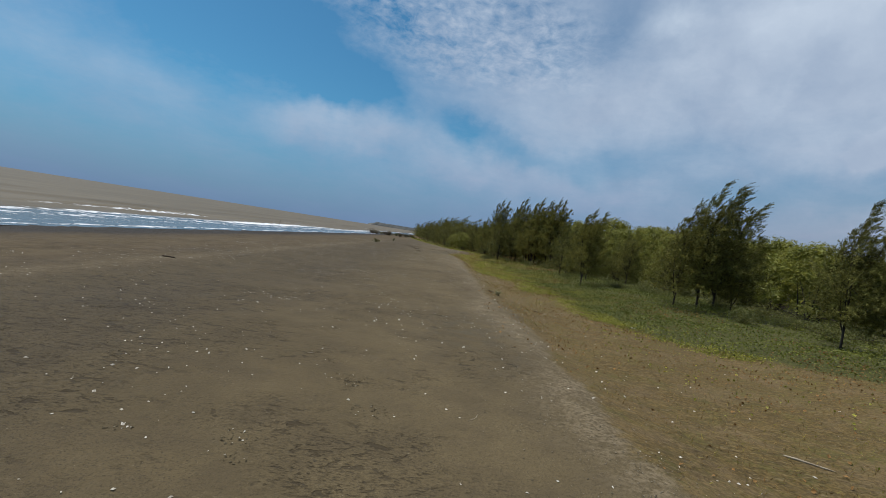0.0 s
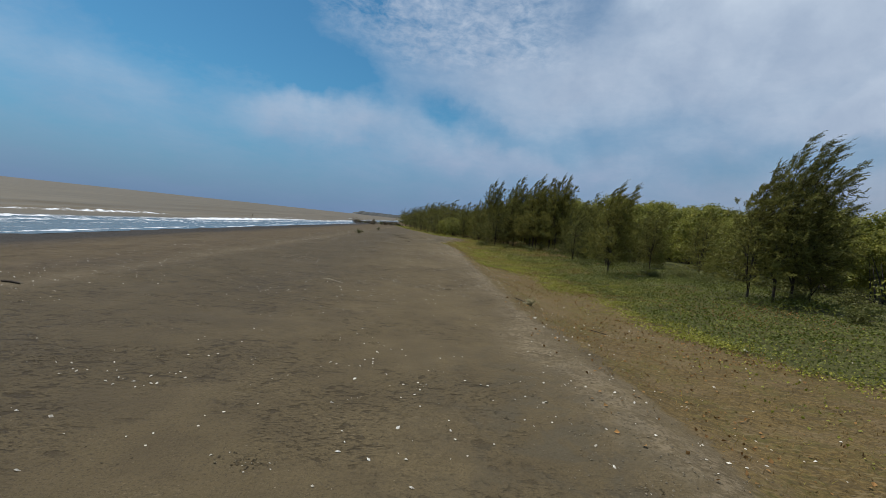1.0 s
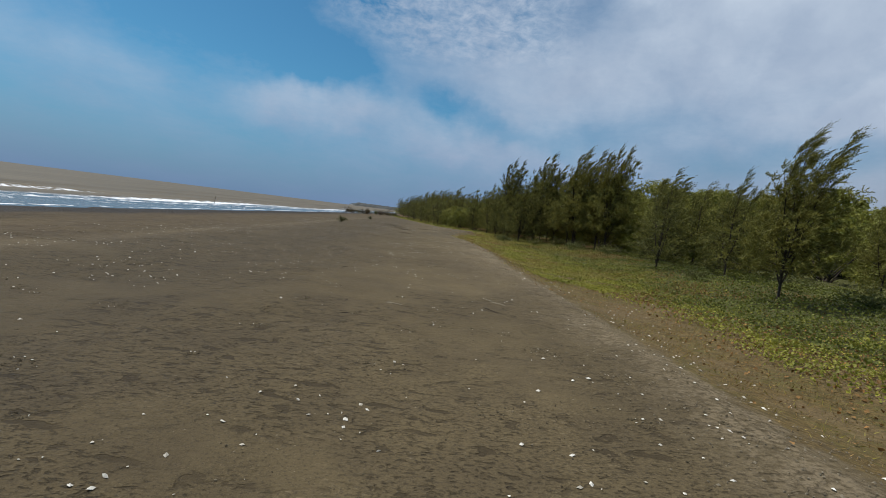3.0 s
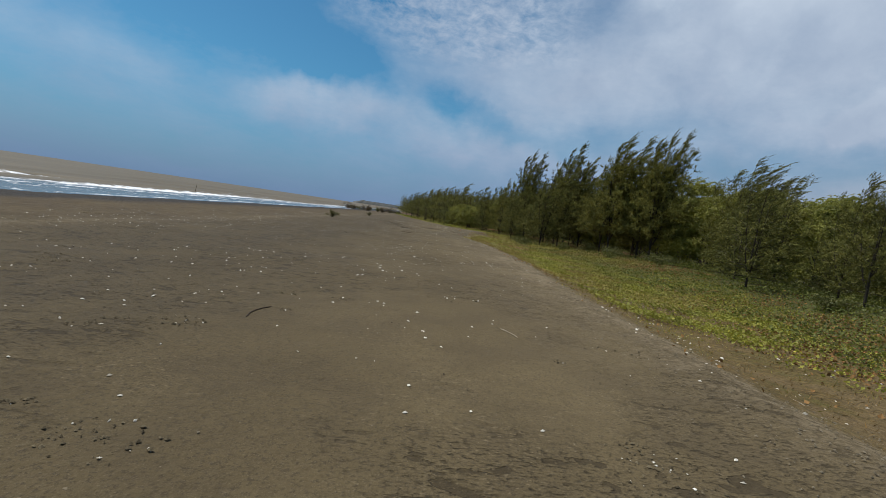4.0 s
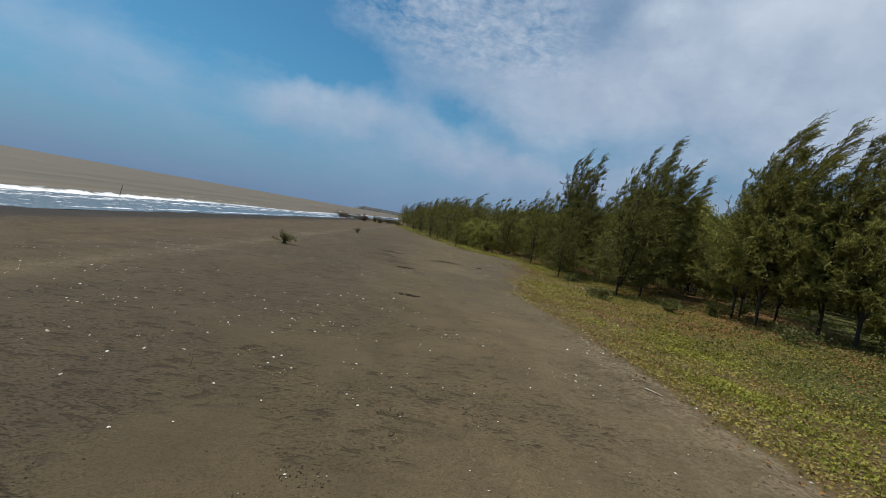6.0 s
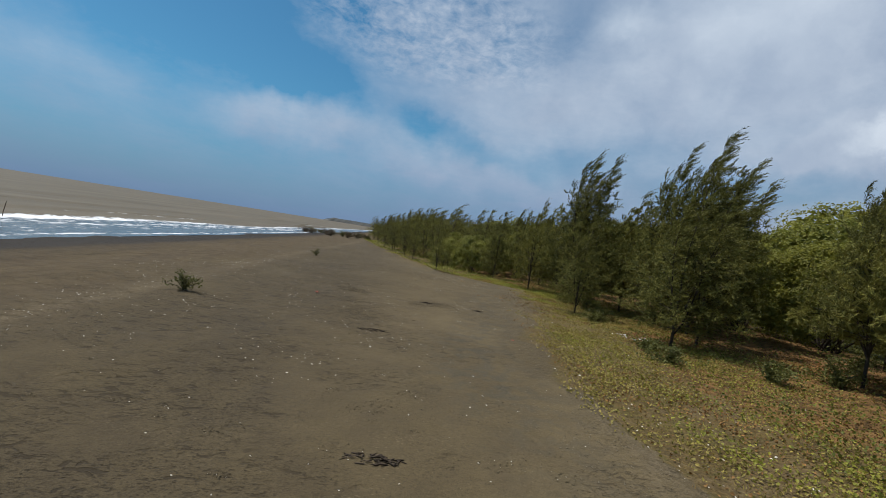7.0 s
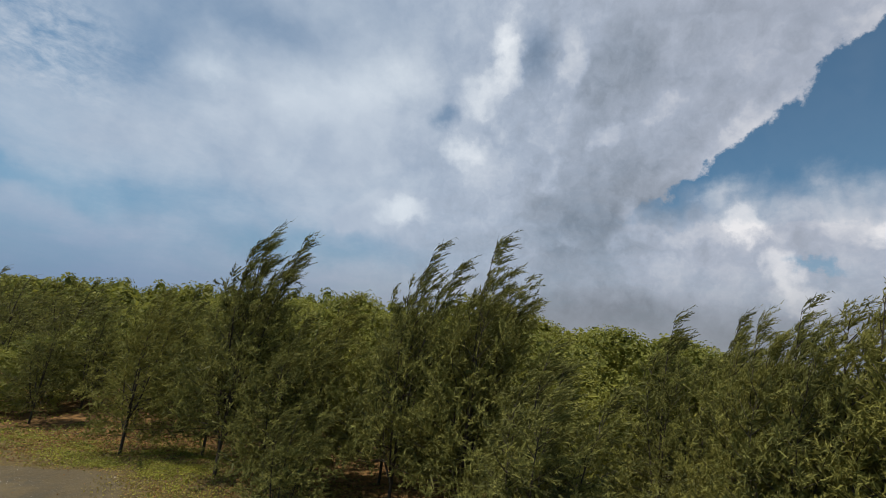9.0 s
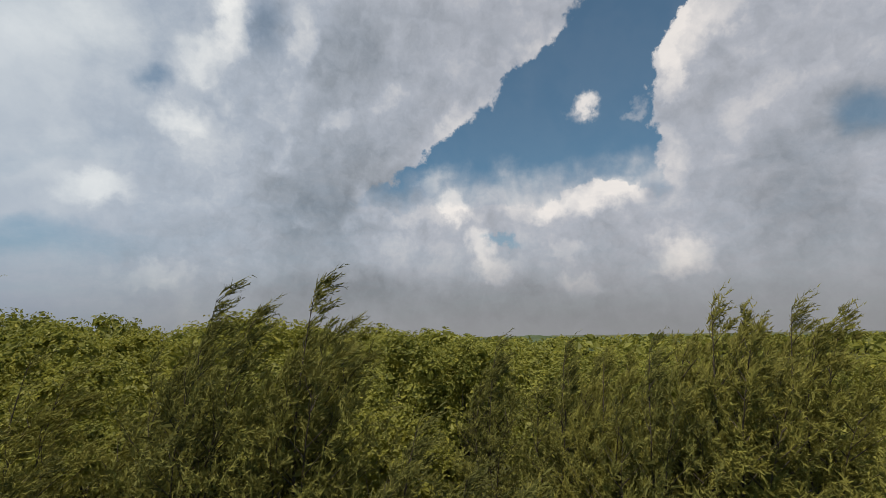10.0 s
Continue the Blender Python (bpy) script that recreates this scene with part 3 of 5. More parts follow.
def turf_at(x, y):
    u = x - lip(y) + 0.5 * wavy(x, y, 0.6, 63)
    return np.interp(u - np.interp(y, [5, 11, 13, 14.5, 17, 22, 25, 33, 45], [8.0, 7.0, 5.2, 4.0, 3.5, 3.5, 2.8, 2.8, 3.2]), [-0.6, 0.8], [0, 1]) * np.maximum(np.interp(y, [38, 45], [1, 0.1]), np.interp(u, [8, 11], [0, 1]))


ground = new("ground", grid_mesh(
    "ground", spaced([(-4600, -400, 600), (-400, -40, 30), (-40, -14, 1.0), (-14, -8, 0.3), (-8, 9, 0.24), (9, 24, 0.6), (24, 120, 6), (120, 600, 60), (600, 4600, 500)]),
    spaced([(-4600, -400, 600), (-400, -20, 40), (-20, 0, 1.0), (0, 66, 0.28), (66, 110, 0.8), (110, 400, 10), (400, 4600, 400)]),
    land, MAT["sand"], {"veg": veg_at, "pale": pale_at, "track": track_at, "mull": mull_at, "turf": turf_at, "wet": lambda x, y: np.interp(x, [-15, -13.6, -12.7, -12.0, -10.4, -7, -3.5, -1.5, 0.5], [1, 1.0, 0.95, 0.62, 0.50, 0.53, 0.58, 0.46, 0.2])}))
tagged(ground, "dark grey-brown volcanic beach sand with scuffs and stains", "ground", kind="structure")


BREAKERS = ((-21.2, 0.13, 0.9), (-25.6, 0.20, 1.3), (-33.0, 0.26, 2.0), (-46.0, 0.24, 3.0))     # place, height and breadth


def surf(x, y, at):
    """How far seaward of the crest of a breaker a place lies, and how strong the breaker is there."""
    q = x - at - 1.4 * wavy(x * 0.3, y, 0.05, 11) - 0.5 * wavy(x * 0.3, y, 0.22, 13)
    return q, np.clip(0.45 + 0.85 * wavy(x * 0.1, y, 0.11, int(-at)), 0, 1.15)


def sea_height(x, y):
    far = np.interp(-x, [14, 40, 300, 900], [0.25, 1, 1, 0])
    z = SEA + 0.05 * far * wavy(x * 2.2, y * 0.5, 0.5, 12)
    for at, tall, wide in BREAKERS:
        q, strong = surf(x, y, at)
        z = z + tall * strong * np.exp(-(q / np.where(q > 0, wide * 0.45, wide * 1.6)) ** 2)
    return z


def foam_at(x, y):
    (q, strong), (q2, strong2) = surf(x, y, -21.2), surf(x, y, -25.6)
    crest = (0.12 + 0.44 * strong) * np.exp(-((q - 0.55) / 0.55) ** 2) + 0.55 * strong2 * (strong2 > 0.55) * np.exp(-((q2 - 0.7) / 0.5) ** 2)
    trail = 0.22 * np.exp(-((q - 2.6 - 0.7 * wavy(x * 0.1, y, 0.3, 24)) / 0.5) ** 2) + 0.14 * np.exp(-((q - 4.6 - 0.8 * wavy(x * 0.1, y, 0.2, 25)) / 0.35) ** 2)
    wash = 0.43 * np.interp(q, [0.2, 0.9, 3.0, 5.0, 6.6], [0, 1, 0.75, 0.5, 0.45])
    edge = 0.48 * np.exp(-((x + 14.75 + 0.25 * wavy(x, y, 0.4, 22)) / 0.18) ** 2)
    return np.clip(crest + trail + wash + edge, 0, 1)


sea = new("sea", grid_mesh(
    "sea", spaced([(-4600, -400, 300), (-400, -80, 16), (-80, -34, 0.9), (-34, -14.0, 0.26)]),
    spaced([(-4600, -300, 300), (-300, 0, 12), (0, 110, 0.5), (110, 300, 3), (300, 4600, 300)]),
    sea_height, MAT["sea"], {"foam": foam_at, "shallow": lambda x, y: np.interp(surf(x, y, -21.2)[0], [0.1, 1.2, 6], [0, 0.85, 1.0])}))
tagged(sea, "silty brown sea with white breakers and thin blue-grey wash", "sea", kind="structure")


# ---- far land ----
def headland(name, a, b, tall, seed, mat, label):
    """A low wooded strip on the skyline from plan point a to b."""
    rs = np.random.RandomState(seed)
    m = 90
    f = np.linspace(0, 1, m)
    run = np.stack([np.interp(f, [0, 1], [a[i], b[i]]) for i in (0, 1)], -1)
    side = unit(np.array([[-(b[1] - a[1]), b[0] - a[0]]]))[0]
    top = tall * (0.80 - 0.25 * f + 0.05 * np.sin(f * 9 + seed) + 0.10 * rs.rand(m)) * np.minimum(1, f * 14 + 0.3)
    rows = []
    for off, k in ((-40, -0.2), (-30, 0.55), (-12, 1.0), (12, 0.95), (40, -0.2)):
        rows.append(np.column_stack([run + side * off, top * k + rs.rand(m) * tall * 0.08]))
    v = np.concatenate(rows)
    i = np.arange(m * 5).reshape(5, m)
    faces = np.stack([i[:-1, :-1], i[:-1, 1:], i[1:, 1:], i[1:, :-1]], -1).reshape(-1, 4)
    return tagged(new(name, mesh_of(name, v, faces, mat, False)), label, "distance", kind="structure")


headland("backdrop_headland", (-440, 2900), (500, 2600), 24, 3, MAT["haze"], "distant low wooded headland on the sea's skyline")
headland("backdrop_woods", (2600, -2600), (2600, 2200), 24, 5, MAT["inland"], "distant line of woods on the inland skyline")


# ---- trees ----
WIND = unit(np.array([0.46, -0.88, 0.06]))


def stems(lines, thick_ones):
    """The thick stems round, the thin branches three-sided and in fewer steps."""
    av, af = tubes(lines[:thick_ones], 6)
    bv, bf = tubes([(pts[::2], rad[::2]) for pts, rad in lines[thick_ones:]], 3)
    return np.concatenate([av, bv]), np.concatenate([af, bf + len(av)])


def along(line, f):
    """The place at the share f of a polyline."""
    s = np.linspace(0, 1, len(line))
    return np.array([np.interp(f, s, line[:, i]) for i in range(3)])


def casuarina_meshes(seed, tall, leaders, density=1.0, thick=0.8, bare=0.5):
    """Trunk with limbs, and a crown of wind-combed needle plumes, for one beach casuarina of that height, foot at the origin."""
    rs = np.random.RandomState(seed)
    up = np.array([0, 0, 1.0])
    lines, root, way, reach, sway, high = [], [], [], [], [], []

    def plume(p, d, length, f):
        root.append(p), way.append(d), reach.append(length), high.append(f)
        sway.append(np.interp(f, [0.3, 0.6, 0.85, 1], [0.05, 0.25, 0.75, 1.1]))

    s = np.linspace(0, 1, 10)[:, None]
    lead = []
    for k in range(leaders):
        az = 2 * np.pi * (k + rs.uniform(-0.3, 0.3)) / max(leaders - 1, 1)
        out = np.array([np.cos(az), np.sin(az), 0])
        h = tall * (1.0 if k == 0 else rs.uniform(0.66, 0.96))
        foot = np.zeros(3) if k == 0 else along(lead[0][0], rs.uniform(0.07, 0.25))
        spread = 0.0 if k == 0 else rs.uniform(0.10, 0.19) * tall
        pts = foot + out * spread * (0.35 * s + 0.65 * np.sqrt(s)) + up * (h - foot[2]) * s + WIND * tall * (0.010 * s ** 2 + rs.uniform(0.06, 0.10) * np.maximum(s - 0.62, 0) ** 1.6 * 3.0)
        pts += np.cumsum(rs.normal(size=pts.shape), 0) * 0.012 * s
        if k == 0:
            pts[0, 2] = -0.15
        lead.append((pts, h))
        lines.append((pts, (0.062 if k == 0 else 0.036) * thick * tall / 5 * (1 - 0.95 * s[:, 0])))
    for k, (pts, h) in enumerate(lead):
        count = int(27 * h / 5 * density ** 0.5) + 4
        for b in range(count):
            f = ((b + rs.rand()) / count) ** 1.15
            p0 = along(pts, max(f, 0.10))
            z = p0[2] / tall
            if p0[2] < bare * 0.8:
                continue
            az = 2.399 * b + rs.uniform(-0.6, 0.6) + k
            out = np.array([np.cos(az), np.sin(az), 0])
            span = tall * 0.36 * np.interp(z, [0, 0.12, 0.28, 0.5, 0.7, 0.85, 1.0], [0.75, 0.98, 1.0, 0.70, 0.34, 0.18, 0.06]) * rs.uniform(0.6, 1.12)
            rise = np.interp(z, [0.1, 0.3, 0.6, 0.9], [0.05, 0.38, 0.95, 1.9])
            q = np.linspace(0, 1, 6)[:, None]
            br = p0 + unit(out + up * rise) * span * q + WIND * span * q ** 2 * np.interp(z, [0.2, 0.6, 1], [0.03, 0.20, 0.8]) + up * 0.10 * span * (q ** 2 - q)
            br[:, 2] = np.maximum(br[:, 2], bare + 0.05)
            lines.append((br, 0.013 * thick * (1 - 0.9 * q[:, 0])))
            tang = unit(br[-1] - br[2])
            tufts = np.array([1.0, *(0.25 + 0.7 * rs.rand(1 + int(2.2 * span)))])
            for j in range(int((5 + 9.5 * span) * np.interp(z, [0.5, 0.75], [0.9, 1.0]) * density ** 0.45)):
                g = tufts[j % len(tufts)]
                d = unit(tang * np.interp(z, [0.5, 0.8], [0.38, 0.6]) + up * np.interp(z, [0.4, 0.75], [0.18, 0.45]) + rs.normal(size=3) * np.interp(z, [0.45, 0.85], [0.95, 0.30]) + WIND * np.interp(z, [0.3, 0.6, 1], [0.05, 0.28, 0.70]))
                plume(along(br, g) + rs.normal(size=3) * 0.03, d, rs.uniform(0.13, 0.27) * np.interp(z, [0.5, 0.8], [1.0, 1.05]), z)
        for j in range(int(20 * density ** 0.4)):
            f = 0.50 + 0.50 * rs.rand() ** 0.8
            d = unit(up * 0.9 + rs.normal(size=3) * np.interp(f, [0.5, 1], [0.40, 0.18]) + WIND * np.interp(f, [0.5, 1], [0.22, 0.75]))
            plume(along(pts, f), d, rs.uniform(0.18, 0.34), f * h / tall)
        plume(pts[-1], unit(up + WIND * 0.9), 0.42, 1.0)
    root, way, reach, sway, high = (np.array(x) for x in (root, way, reach, sway, high))
    m = max(6, int(18 * density ** 0.6))
    e = np.tile((np.arange(m) + 0.5) / m, (len(root), 1)) + rs.uniform(-0.02, 0.02, (len(root), m))
    e3, w3 = e[..., None], WIND[None, None]
    p = root[:, None] + way[:, None] * reach[:, None, None] * e3 + w3 * (reach * sway)[:, None, None] * 0.6 * e3 ** 2
    tangent = unit(way[:, None] + w3 * sway[:, None, None] * 1.1 * e3)
    d = unit(tangent + rs.normal(size=p.shape) * np.interp(high, [0.4, 0.85], [0.62, 0.40])[:, None, None])
    ln = (reach[:, None] * (0.42 - 0.22 * e) + 0.025) * rs.uniform(0.7, 1.2, e.shape)
    # backlit tree tops painted as a darker tone; each plume pales toward its tip
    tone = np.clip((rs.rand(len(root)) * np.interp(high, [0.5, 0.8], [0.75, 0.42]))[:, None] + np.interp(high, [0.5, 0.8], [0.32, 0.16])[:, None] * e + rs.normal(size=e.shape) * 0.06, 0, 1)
    p, d, ln, tone = p.reshape(-1, 3), d.reshape(-1, 3), ln.ravel(), tone.ravel()
    keep = p[:, 2] > bare - 0.1
    p, d, ln, tone = p[keep], d[keep], ln[keep], tone[keep]
    wide = rs.uniform(0.014, 0.025, len(p)) * density ** -0.5
    # coarse filler sprays close to the stems; their dark tone paints the crown's inner shade
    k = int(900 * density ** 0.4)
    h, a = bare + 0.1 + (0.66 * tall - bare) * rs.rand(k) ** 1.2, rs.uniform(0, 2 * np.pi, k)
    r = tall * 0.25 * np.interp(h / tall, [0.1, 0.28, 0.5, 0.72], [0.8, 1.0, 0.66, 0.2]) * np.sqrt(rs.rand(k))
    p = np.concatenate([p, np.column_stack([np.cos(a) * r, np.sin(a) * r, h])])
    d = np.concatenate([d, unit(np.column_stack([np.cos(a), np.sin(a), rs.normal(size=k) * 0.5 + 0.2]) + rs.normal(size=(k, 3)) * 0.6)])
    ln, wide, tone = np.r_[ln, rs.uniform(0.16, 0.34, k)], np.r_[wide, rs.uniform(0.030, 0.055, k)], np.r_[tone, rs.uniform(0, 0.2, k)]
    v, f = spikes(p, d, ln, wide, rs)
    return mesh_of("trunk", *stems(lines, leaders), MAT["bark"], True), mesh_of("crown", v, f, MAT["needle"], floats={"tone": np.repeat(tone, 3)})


def make_tree(name, meshes, label, category, group):
    ob = new(name)
    ob.empty_display_size = 0.2
    part("trunk", meshes[0], ob)
    part("crown", meshes[1], ob)
    return tagged(ob, label, category, group)


def stand(ob, x, y, scale, turn=0.0, sink=0.0, wide=1.0):
    ob.matrix_basis = pose(x, y, float(land(np.array([x]), np.array([y]))[0]) - sink, 0, 0, turn) @ Matrix.Diagonal((scale * wide, scale * wide, scale, 1))
    return ob


CAS_LABEL = "wind-combed dark green casuarina tree with slender grey trunk"
cas_sets = [casuarina_meshes(100 + i, 5.0, k, 1.15, 0.8, b) for i, (k, b) in enumerate(((5, 0.95), (6, 0.9), (4, 0.65), (5, 0.6), (7, 0.9)))]
mid_sets = [casuarina_meshes(150 + i, 5.0, k, 0.80) for i, k in enumerate((4, 5, 4))]
low_sets = [casuarina_meshes(200 + i, 5.0, k, 0.34, 0.9, 0.65) for i, k in enumerate((4, 5, 4))]
first = {}


def casuarina(x, y, tall, kind, turn=0.0, wide=1.0, far=2, label=CAS_LABEL):
    sets = (cas_sets, mid_sets, low_sets)[far]
    key = (far, kind % len(sets))
    if key not in first:
        first[key] = make_tree("casuarina_tree", sets[key[1]], label, "tree", "casuarinas along the beach")
        ob = first[key]
    else:
        ob = copy_thing(first[key], Matrix.Identity(4))
        ob["label"] = label
    return stand(ob, x - 0.032 * tall, y + 0.072 * tall, 1.005 * tall / 5.0, turn, 0.0, wide)


SMALL = "young casuarina sapling with thin dark trunk and feathery crown"
# the row that faces the beach: x, y, height, form, turn, breadth
for x, y, tall, form, turn, wide in (
        (9.8, 20.5, 4.0, 2, 8, 1.0), (11.0, 20.9, 5.0, 0, -8, 0.95), (11.9, 21.3, 5.0, 1, 5, 1.0), (12.9, 21.9, 3.4, 3, 5, 1.0), (11.5, 14.6, 3.9, 1, 0, 0.9), (12.4, 13.9, 4.3, 3, 12, 0.9),
        (8.08, 27.2, 4.0, 4, 4, 0.9), (9.75, 31.9, 3.5, 2, -12, 0.95), (9.7, 36.6, 3.3, 0, 10, 0.9), (8.75, 34.6, 3.5, 3, 14, 1.1), (10.6, 33.6, 3.2, 2, -5, 1.0), (10.9, 38.6, 4.3, 1, 20, 1.0),
        (10.1, 43.3, 5.8, 4, -20, 0.9), (8.8, 45.2, 5.85, 4, 8, 0.9), (8.75, 46.3, 5.2, 0, 0, 0.8), (9.4, 46.9, 5.0, 4, 10, 0.75), (9.9, 44.3, 5.4, 1, 4, 0.9), (11.0, 47.4, 5.1, 3, 0, 0.8), (12.2, 48.9, 5.2, 2, -8, 0.8), 
        (8.45, 51.9, 6.4, 1, 6, 0.8), (8.3, 53.7, 6.3, 0, -5, 0.8), (9.6, 52.6, 5.2, 4, 0, 0.9), (6.2, 49.4, 3.9, 3, 10, 1.15), (7.5, 50.2, 4.3, 2, 10, 1.1), (5.2, 54.1, 2.7, 3, -4, 1.1), 
        (6.85, 58.5, 6.6, 4, 3, 0.8), (8.2, 56.5, 5.0, 2, 8, 0.95), (9.9, 55.6, 5.0, 0, 0, 0.95), (6.6, 56.2, 4.2, 1, 0, 1.0), (7.5, 60.6, 5.1, 3, 12, 0.95), (5.6, 61.6, 4.5, 2, -6, 0.95),
        (7.0, 64.4, 4.4, 3, 0, 1.0), (4.6, 66.3, 3.6, 1, 0, 0.9), (8.8, 62.4, 4.6, 2, 0, 1.0), (6.4, 67.6, 4.2, 0, 0, 1.0), (8.6, 66.0, 4.6, 1, 5, 1.0)):
    casuarina(x, y, tall, form, turn, wide, 0 if 40 < y < 60 or 12 < y < 29 else 1)
for x, y, tall, form in ((0.85, 65.0, 2.1, 2), (-0.3, 73.2, 2.3, 0), (-0.9, 75.6, 2.6, 2), (-1.0, 78.5, 3.0, 1), (-2.0, 83.0, 3.1, 0), (-2.9, 88.0, 3.3, 1), (2.0, 72.6, 2.6, 2), (4.6, 71.4, 3.4, 1), (-5.7, 118.0, 3.9, 2), (-4.2, 101.0, 3.2, 0)):
    casuarina(x, y, tall, form, 0, 1.1, 2, SMALL)
# the dark hedge of trees further down the shore, rising inland
rs = np.random.RandomState(7)
hedge = []
for i in range(900):
    x, y = rs.uniform(-9, 13), rs.uniform(72, 128)
    u = x - float(lip(np.array(y)))
    if u < 2.3 or u > 13 or len(hedge) >= 66 or any((x - a) ** 2 + (y - b) ** 2 < 2.1 ** 2 for a, b in hedge):
        continue
    hedge.append((x, y))
    casuarina(x, y, (3.0 + 0.27 * min(u, 7.5)) * rs.uniform(0.86, 1.02) * np.interp(y, [80, 110], [1, 1.1]), i, rs.uniform(-15, 15), rs.uniform(1.25, 1.5), 2)
for x, y, tall in ((13.5, 40.0, 3.8), (14.0, 45.9, 4.5), (12.5, 57.0, 4.8), (12.0, 61.0, 5.0), (13.2, 35.5, 3.4), (12.3, 38.2, 3.8), (13.0, 33.6, 3.6), (14.4, 31.0, 3.4)):
    casuarina(x, y, tall, int(x * 7), rs.uniform(-15, 15), 1.0, 2 if y > 38 else 1)


# ---- broad-leaved thicket behind the row ----
def bush_meshes(seed, tall, wide, count, leaf, k):
    """Round crown of overlapping leafy clumps, leaves all through each clump, on a few crooked stems."""
    rs = np.random.RandomState(seed)
    az, el = rs.uniform(0, 2 * np.pi, k), np.arcsin(rs.uniform(-0.40, 1.0, k))
    c = np.stack([np.cos(az) * np.cos(el) * wide * 0.78, np.sin(az) * np.cos(el) * wide * 0.78, tall * (0.32 + 0.53 * np.sin(el))], -1)
    r = rs.uniform(0.17, 0.30, k) * wide * (40 / k) ** 0.35
    out = unit(c - np.array([0, 0, tall * 0.3]))
    pick = rs.choice(k, count, p=r ** 2 / (r ** 2).sum())
    nrm = unit(rs.normal(size=(count, 3)) + out[pick] * 0.5 + np.array([0, 0, 0.5]))
    inner = rs.rand(count) < 0.20
    deep = np.where(inner, rs.uniform(0.10, 0.70, count), rs.uniform(0.74, 1.06, count))
    p = c[pick] + nrm * (r[pick] * deep)[:, None] * np.array([1.15, 1.15, 0.95])
    face = unit(nrm + np.array([0, 0, 0.35]) + rs.normal(size=(count, 3)) * 0.45)
    v, f = leaves(p, face, leaf * rs.uniform(0.7, 1.3, count) * np.where(inner, 2.6, 1.0), rs)
    lines = []
    for i in range(0, k, 4):
        q = np.linspace(0, 1, 6)[:, None]
        foot = np.array([rs.normal() * 0.2, rs.normal() * 0.2, -0.1])
        lines.append((foot + (c[i] * 0.62 - foot) * q + np.array([0, 0, 0.4]) * (q - q * q), 0.05 * (1 - 0.8 * q[:, 0])))
    tv, tf = tubes(lines, 5)
    return mesh_of("trunk", tv, tf, MAT["bark"], True), mesh_of("crown", v, f, MAT["broad"])


BUSH_LABEL = "dense rounded yellow-green mangrove thicket with dark gaps below"
bush_sets = [bush_meshes(300 + i, 4.6, 2.6, 8600, 0.105, 72) for i in range(4)] + [bush_meshes(310 + i, 4.6, 2.6, 5600, 0.118, 60) for i in range(3)] + [bush_meshes(320 + i, 4.6, 2.6, 2200, 0.20, 46) for i in range(2)]
bush_first = {}


def bush(x, y, scale, form, turn, wide=1.0):
    if form not in bush_first:
        bush_first[form] = make_tree("mangrove_tree", bush_sets[form], BUSH_LABEL, "tree", "mangrove thicket behind the casuarinas")
        ob = bush_first[form]
    else:
        ob = copy_thing(bush_first[form], Matrix.Identity(4))
    return stand(ob, x, y, scale, turn, 0.1, wide)


rs = np.random.RandomState(17)
spots = []
for i in range(4000):
    x, y = rs.uniform(13, 46), rs.uniform(6, 96)
    edge = np.interp(y, [6, 30, 40, 46, 58, 70, 96], [20, 18.0, 16.0, 14.6, 13.4, 9.5, 7])
    if x < edge + (10 if len(spots) >= 110 else 0) or len(spots) >= 140 or any((x - a) ** 2 + (y - b) ** 2 < 2.75 ** 2 for a, b in spots):
        continue
    if x > 43.7 and rs.rand() < 0.5:
        continue
    spots.append((x, y))
for i, (x, y) in enumerate(spots):
    tall = rs.uniform(0.90, 1.07) * np.interp(y, [10, 36, 46, 54, 62, 74, 90], [3.9, 4.5, 5.2, 6.2, 6.9, 6.0, 5.2]) * np.interp(x, [14, 19], [0.84, 1.0])
    bush(x, y, tall / 4.6, i % 4 if x < 17 and 38 < y < 65 else 4 + i % 3 if x < 27 and y > 14 else 7 + i % 2, rs.uniform(0, 360), rs.uniform(0.95, 1.15))

for i, (x, y, k) in enumerate(((3.4, 68.6, 0.55), (5.0, 69.2, 0.62), (2.2, 70.8, 0.5), (6.9, 69.8, 0.72), (2.2, 75.6, 0.52), (4.6, 74.8, 0.62), (1.2, 79.0, 0.5), (3.5, 79.6, 0.62), (8.6, 72.6, 0.85), (9.6, 66.6, 0.7), (10.2, 67.5, 0.85), (11.2, 59.0, 0.85), (13.0, 52.0, 0.88), (12.6, 41.8, 0.78), (13.6, 38.0, 0.75), (13.4, 44.4, 0.85), (11.6, 54.4, 0.8))):
    bush(x, y, k, i % 4, 40 * i, 1.1)


# taller wood further inland
rs = np.random.RandomState(18)
grown = []
for i in range(900):
    a, far = rs.uniform(8, 84), rs.uniform(50, 76)
    x, y = far * math.sin(radians(a)), 49 + far * math.cos(radians(a))
    if len(grown) >= 46 or x < 12 or any((x - b) ** 2 + (y - c) ** 2 < 4.4 ** 2 for b, c in grown):
        continue
    grown.append((x, y))
    bush(x, y, np.interp(a, [8, 20, 30, 41, 52, 66, 84], [6.0, 6.9, 7.9, 8.8, 8.0, 6.9, 6.4]) * rs.uniform(0.92, 1.03) / 4.5, 7 + i % 2, rs.uniform(0, 360), 0.85)


